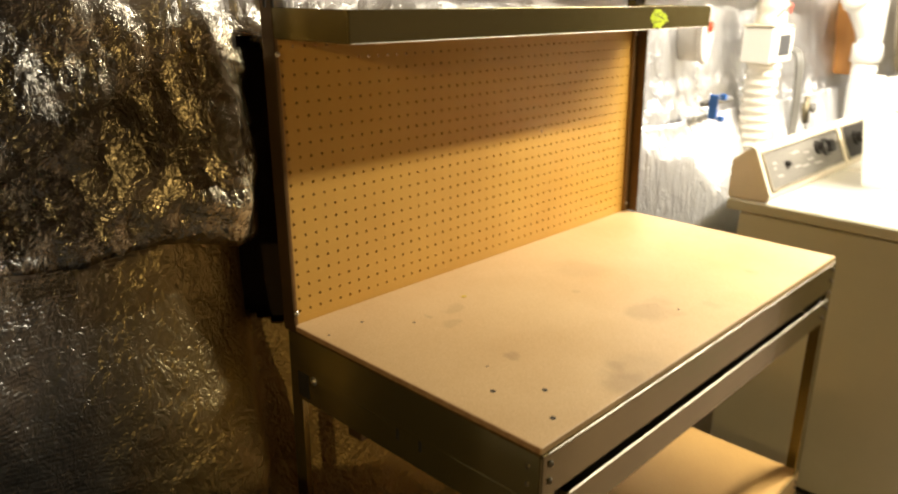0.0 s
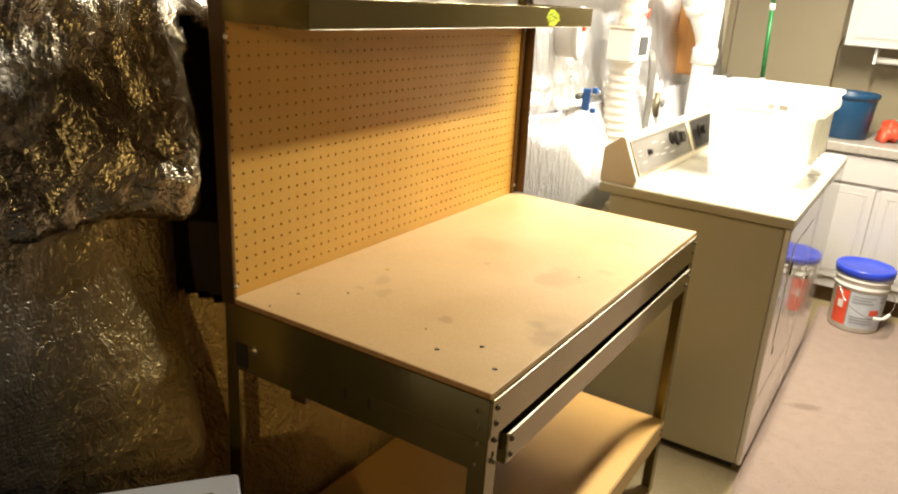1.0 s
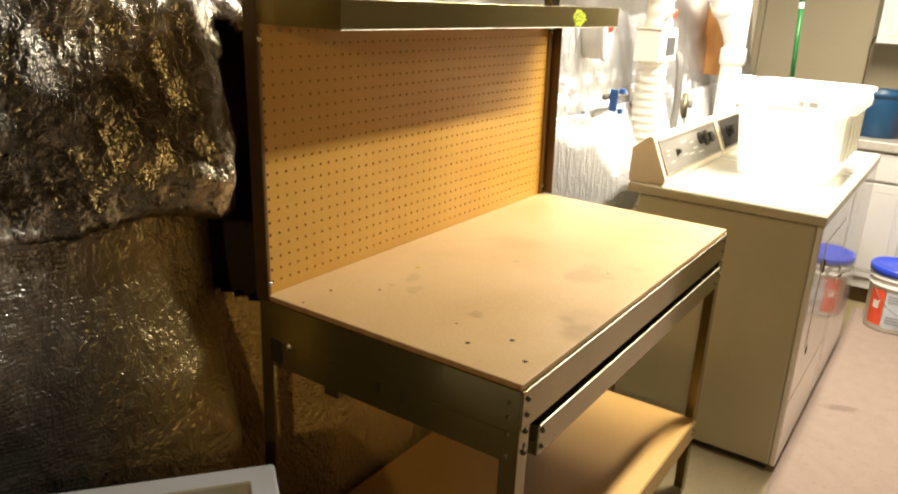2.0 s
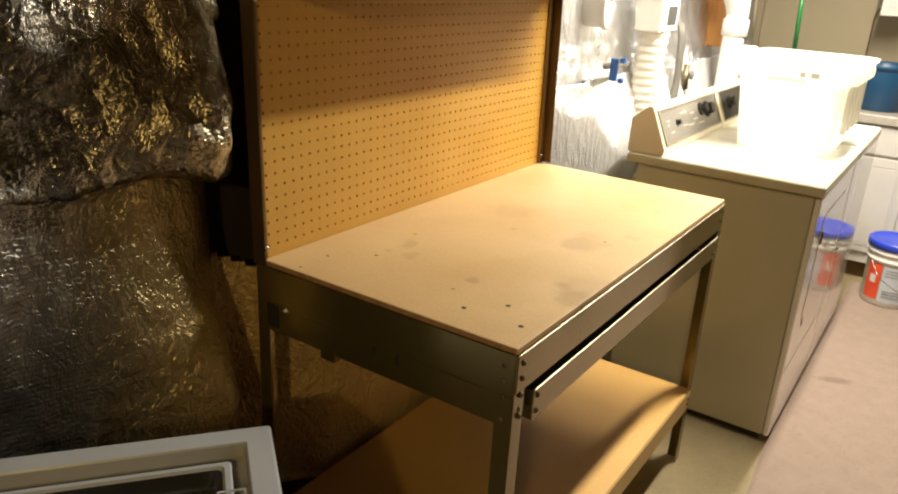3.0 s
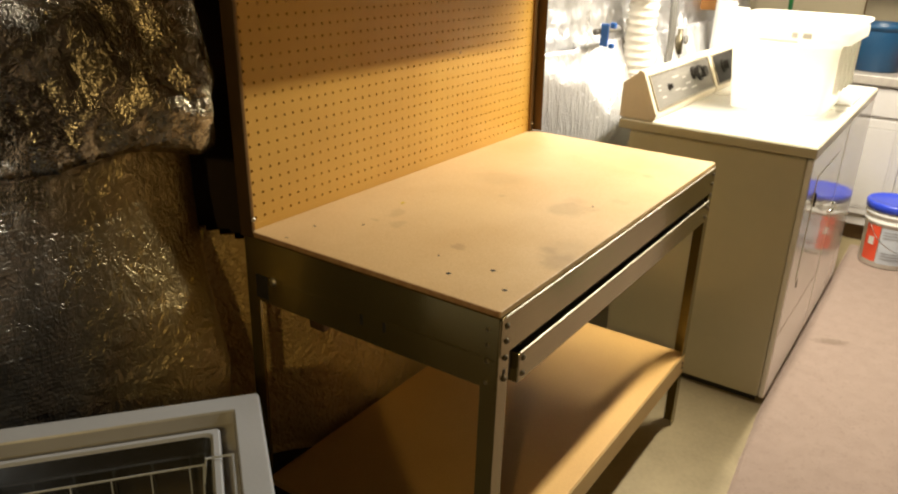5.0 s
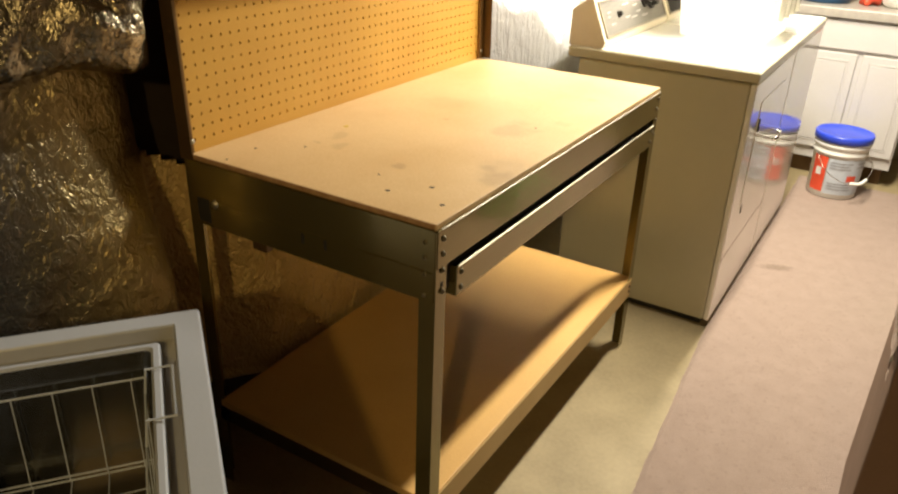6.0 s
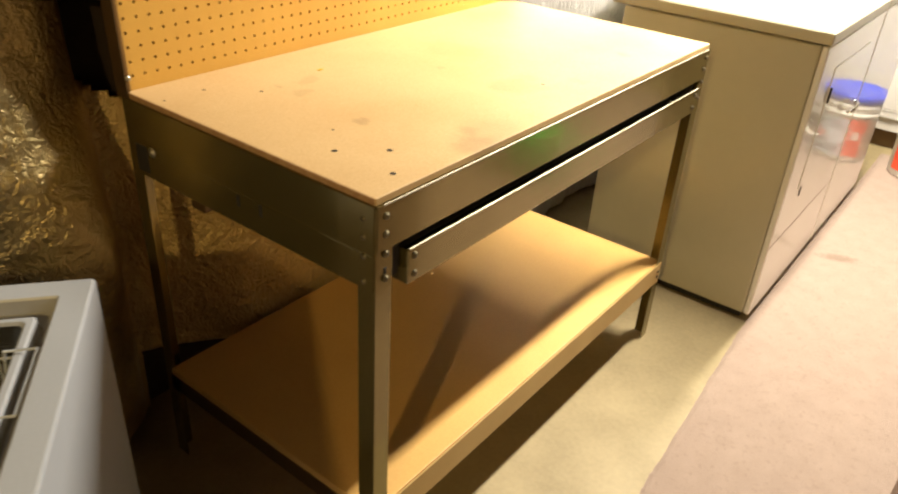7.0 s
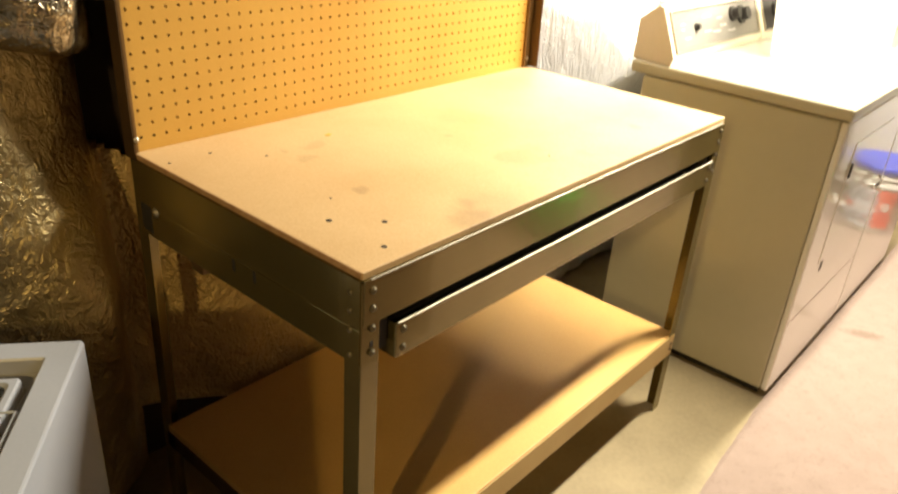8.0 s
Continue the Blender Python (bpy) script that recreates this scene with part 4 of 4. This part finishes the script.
part("rod", tube([(3.92, -0.16, 1.305), (3.92, -0.46, 1.305)], 0.018, 16), PVC, holder, "", True)


def round_bin():
    ob = thing("plastic_bin", "deep blue round plastic bin on the counter", "bin", (3.70, -0.105, 0.90))
    c = (3.70, -0.105, 0.9005)
    tub = part("tub", lathe([(0.118, 0), (0.124, 0.006), (0.138, 0.20), (0.139, 0.212), (0.147, 0.214), (0.149, 0.236), (0.144, 0.240), (0.136, 0.236), (0.130, 0.20), (0.116, 0.012), (0, 0.010)], c, 48), BLUE_BIN, ob, "", True)
    part("tag", box(3.555, 3.5585, -0.062, -0.010, 1.122, 1.138, 0.001, 1), PVC, tub, "white strip on the rim")


round_bin()
cloth = thing("folded_cloth", "dark teal folded cloth beside the blue bin", "cloth", (3.6, 0.055, 0.9))
part("fold", lump((3.60, 0.055, 0.955), (0.07, 0.035, 0.07), 0.3, 8), TEAL, cloth, "", True)
bag = thing("plastic_bag", "red plastic bag beside the blue bin", "bag", (3.75, -0.33, 0.9))
part("bag_body", lump((3.74, -0.325, 0.945), (0.09, 0.05, 0.06), 0.5, 12), RED, bag, "", True)
wrap = thing("wrapped_bundle", "white and red crumpled plastic bundle", "bundle", (3.72, -0.46, 0.9))
part("bundle_body", lump((3.70, -0.455, 0.955), (0.08, 0.07, 0.07), 0.35, 15), BIN, wrap, "", True)


def pail():
    cx, cy = 3.26, -0.395
    ob = thing("pail", "white plastic pail with blue lid and red label", "bucket", (cx, cy, 0))
    c = (cx, cy, 0.006)
    body = part("body", lathe([(0.1134, 0), (0.1170, 0.005), (0.1242, 0.225), (0.1314, 0.228), (0.1314, 0.240), (0.1260, 0.243), (0.1269, 0.262), (0.1341, 0.265), (0.1341, 0.278), (0.1287, 0.281), (0.1296, 0.31)], c, 48), PAIL, ob, "", True)
    part("lid", lathe([(0.1350, 0.292), (0.1386, 0.294), (0.1395, 0.322), (0.1350, 0.330), (0.1260, 0.330), (0.1224, 0.322), (0.0450, 0.322), (0, 0.323)], c, 48), BLUE_LID, ob, "bright blue snap lid", True)

    def wrap_patch(a0, a1, z0, z1, lift, material, name, label=""):
        bm = bmesh.new()
        cols = []
        for k in range(13):
            a = radians(a0 + (a1 - a0) * k / 12)
            col = []
            for z in (z0, z1):
                r = 0.117 + 0.0072 * (z - 0.005) / 0.22 + lift
                for dr in (0, 0.0006):
                    col.append(bm.verts.new((cx + (r + dr) * math.cos(a), cy + (r + dr) * math.sin(a), z + 0.006)))
            cols.append(col)
        for p, q in zip(cols, cols[1:]):
            bm.faces.new((p[1], q[1], q[3], p[3]))
            bm.faces.new((p[0], q[0], q[1], p[1]))
            bm.faces.new((p[2], q[2], q[3], p[3]))
        return part(name, bm, material, body, label)

    wrap_patch(126, 163, 0.030, 0.215, 0.001, RED, "label", "red printed label")
    wrap_patch(165, 272, 0.025, 0.212, 0.0008, PALE_BLUE, "label", "pale blue printed label")
    wrap_patch(138, 152, 0.115, 0.155, 0.0022, PAIL, "mark")
    wrap_patch(212, 236, 0.10, 0.13, 0.0022, RED, "mark")
    for z, a, b in ((0.19, 170, 220), (0.175, 170, 212), (0.16, 170, 218), (0.08, 172, 230), (0.065, 172, 224), (0.05, 172, 228), (0.19, 232, 265), (0.17, 232, 260)):
        wrap_patch(a, b, z, z + 0.006, 0.0022, BAR, "print_bar")
    grip = curve([(cx - 0.10, cy + 0.098, 0.24), (cx - 0.16, cy + 0.04, 0.17), (cx - 0.165, cy - 0.05, 0.12), (cx - 0.12, cy - 0.13, 0.115), (cx + 0.01, cy - 0.165, 0.17), (cx + 0.10, cy - 0.098, 0.24)], 8)
    bail = part("bail", tube(grip, 0.002, 6), CHROME, ob, "wire bail", True)
    part("grip", tube(curve([(cx - 0.150, cy - 0.09, 0.1165), (cx - 0.12, cy - 0.13, 0.115), (cx - 0.075, cy - 0.153, 0.13)], 5), 0.008, 10), PVC, bail, "white hand grip", True)


pail()


def mop():
    ob = thing("mop", "green-handled mop standing behind the washer", "mop", (3.18, 0.23, 0))
    a, b = Vector((3.19, 0.215, 0.06)), Vector((3.12, 0.29, 2.0))
    at = lambda z: a + (b - a) * ((z - a.z) / (b.z - a.z))
    part("lower_handle", tube([at(0.06), at(1.205)], 0.013, 12), PVC, ob, "white lower handle", True)
    part("upper_handle", tube([at(1.20), at(1.53)], 0.011, 12), GREEN_DARK, ob, "", True)
    part("joint", tube([at(1.53), at(1.56)], 0.013, 12), PVC, ob, "white joint", True)
    part("upper_handle", tube([at(1.56), at(2.0)], 0.011, 12), GREEN_DARK, ob, "", True)
    part("head", box(3.10, 3.30, 0.15, 0.28, 0.0, 0.06, 0.02, 3), GASKET, ob, "grey mop head", True)


mop()


# ---- open chest freezer ----
def chest_freezer():
    """Local x runs along the long side towards the room, local y across; the corner by the bench is the origin."""
    turn = math.degrees(math.atan2(-0.792, -0.61))
    ob = thing("chest_freezer", "off-white open chest freezer with wire basket inside", "freezer", (-0.253, 0.330, 0), turn, local=True)
    lx, ly, top = 0.95, -0.50, 0.743

    def frame_loop(inset, z, r):
        pts = []
        x0, x1, y0, y1 = inset, lx - inset, ly + inset, -inset
        for cx, cy, a0 in ((x1 - r, y1 - r, 0), (x0 + r, y1 - r, 90), (x0 + r, y0 + r, 180), (x1 - r, y0 + r, 270)):
            for k in range(5):
                t = radians(a0 + 22.5 * k)
                pts.append((cx + r * math.cos(t), cy + r * math.sin(t), z))
        return pts

    def shell(levels, name, material, label="", closed=False):
        bm = bmesh.new()
        rings = [[bm.verts.new(p) for p in frame_loop(*lv)] for lv in levels]
        for one, two in zip(rings, rings[1:]):
            for k in range(len(one)):
                j = (k + 1) % len(one)
                bm.faces.new((one[k], one[j], two[j], two[k]))
        if closed:
            bm.faces.new(rings[-1])
        m = part(name, bm, material, ob, label, False)
        return m

    shell([(0.03, 0.0, 0.012), (0.03, 0.05, 0.012), (0.0, 0.052, 0.006), (0.0, top - 0.004, 0.006), (0.0015, top - 0.001, 0.006), (0.004, top, 0.005), (0.042, top, 0.004), (0.044, top - 0.003, 0.004)], "cabinet", FREEZER, "off-white painted steel cabinet")
    shell([(0.044, top - 0.003, 0.004), (0.046, top - 0.024, 0.006), (0.066, top - 0.034, 0.008), (0.068, top - 0.031, 0.008)], "gasket_step", RIM, "grey stepped rim")
    shell([(0.068, top - 0.031, 0.008), (0.069, top - 0.015, 0.008), (0.072, top - 0.013, 0.008), (0.080, top - 0.013, 0.010), (0.084, top - 0.017, 0.012)], "inner_lip", FREEZER, "white raised inner lip")
    shell([(0.084, top - 0.017, 0.012), (0.088, top - 0.05, 0.018), (0.094, 0.10, 0.03), (0.13, 0.085, 0.03)], "liner", LINER, "dull grey inner liner", True)
    rim_z, low_z, y0, y1, x0, x1 = top - 0.055, top - 0.215, -0.098, ly + 0.098, 0.105, 0.50
    basket = part("basket_rim", tube([(x0, y0, rim_z), (x0, y1, rim_z), (x1, y1, rim_z), (x1, y0, rim_z), (x0, y0, rim_z)], 0.0019, 8), WIRE, ob, "white-coated wire basket rim")
    for z in (low_z, low_z - 0.009):
        part("wire", tube([(x0 + 0.012, y0 - 0.006, z), (x0 + 0.012, y1 + 0.006, z), (x1 - 0.012, y1 + 0.006, z), (x1 - 0.012, y0 - 0.006, z), (x0 + 0.012, y0 - 0.006, z)], 0.0017, 6), WIRE, basket)
    floor_z = low_z - 0.02
    for k in range(5):
        y = -0.12 - 0.058 * k
        part("wire", tube(curve([(x0, y, rim_z), (x0 + 0.012, y, low_z), (x0 + 0.03, y, floor_z), (x1 - 0.03, y, floor_z), (x1 - 0.012, y, low_z), (x1, y, rim_z)], 3), 0.0011, 6), WIRE, basket)
    for k in range(6):
        x = x0 + 0.058 * (k + 1)
        part("wire", tube(curve([(x, y0, rim_z), (x, y0 - 0.006, low_z), (x, y0 - 0.025, floor_z), (x, y1 + 0.025, floor_z), (x, y1 + 0.006, low_z), (x, y1, rim_z)], 3), 0.0011, 6), WIRE, basket)
    # flat wire loops that rest on the inner lip
    for side in (1, -1):
        ya, yb = (y0, -0.052) if side > 0 else (y1, ly + 0.052)
        part("hook", tube([(0.153, ya, rim_z), (0.153, ya + side * 0.006, top - 0.009), (0.153, yb, top - 0.009), (0.283, yb, top - 0.009), (0.283, ya + side * 0.006, top - 0.009), (0.283, ya, rim_z)], 0.0022, 8), WIRE, basket)


chest_freezer()


def frozen_carton():
    """Stands on the freezer floor in the corner under the basket."""
    turn = math.degrees(math.atan2(-0.792, -0.61))
    ob = thing("food_carton", "pale tan cardboard carton standing inside the freezer", "carton", (-0.253, 0.330, 0.086), turn, local=True)
    part("body", box(0.13, 0.34, -0.25, -0.125, 0.0005, 0.355, 0.004), TAN_CARD, ob)
    part("flap", box(0.135, 0.335, -0.19, -0.127, 0.3555, 0.358, 0.0008, 1), TAN_CARD, ob, "folded top flap")


frozen_carton()


# ---- things standing on the carpet ----
def carton():
    """Tall carton, its top and upper sides under loose shiny film that sags in folds."""
    ob = thing("carton", "brown carton wrapped in shiny clear and silver plastic", "carton", (0.62, -0.95, 0))
    part("box_body", box(0.42, 1.0, -1.27, -0.742, 0.006, 0.74, 0.006), CARD, ob)

    def film(place, nu, nv):
        bm = bmesh.new()
        rows = [[bm.verts.new(place(i / (nu - 1), k / (nv - 1))) for k in range(nv)] for i in range(nu)]
        for one, two in zip(rows, rows[1:]):
            for k in range(nv - 1):
                bm.faces.new((one[k], one[k + 1], two[k + 1], two[k]))
        return bm

    def crease(u, v, seed):
        return 0.010 * abs(noise.noise(Vector((u * 5, v * 5, seed)))) + 0.007 * noise.noise(Vector((u * 13, v * 11, seed + 3)))

    part("wrap", film(lambda u, v: (0.425 + 0.57 * u, -1.265 + 0.515 * v, 0.751 + crease(u, v, 1)), 40, 40), SILVER_WRAP, ob, "crumpled shiny plastic wrap", True)
    part("wrap_skirt", film(lambda u, v: (0.425 + 0.57 * u, -0.737 + crease(u, v, 6) + 0.004, 0.745 - v * (0.13 + 0.05 * noise.noise(Vector((u * 4, 2, 8))))), 40, 16), SILVER_WRAP, ob, "loose film hanging over the side", True)


carton()
# out of view, added only to throw a green reflection onto the bench apron
tub = thing("green_reflection_tub", "small unseen green tub added for the green reflection in the bench apron", "tub", (1.98, -0.93, 0))
part("tub_body", lathe([(0.09, 0), (0.095, 0.004), (0.115, 0.19), (0.122, 0.192), (0.122, 0.205), (0.110, 0.205), (0.09, 0.012), (0, 0.012)], (1.98, -0.93, 0.006), 36), GREEN, tub, "", True)
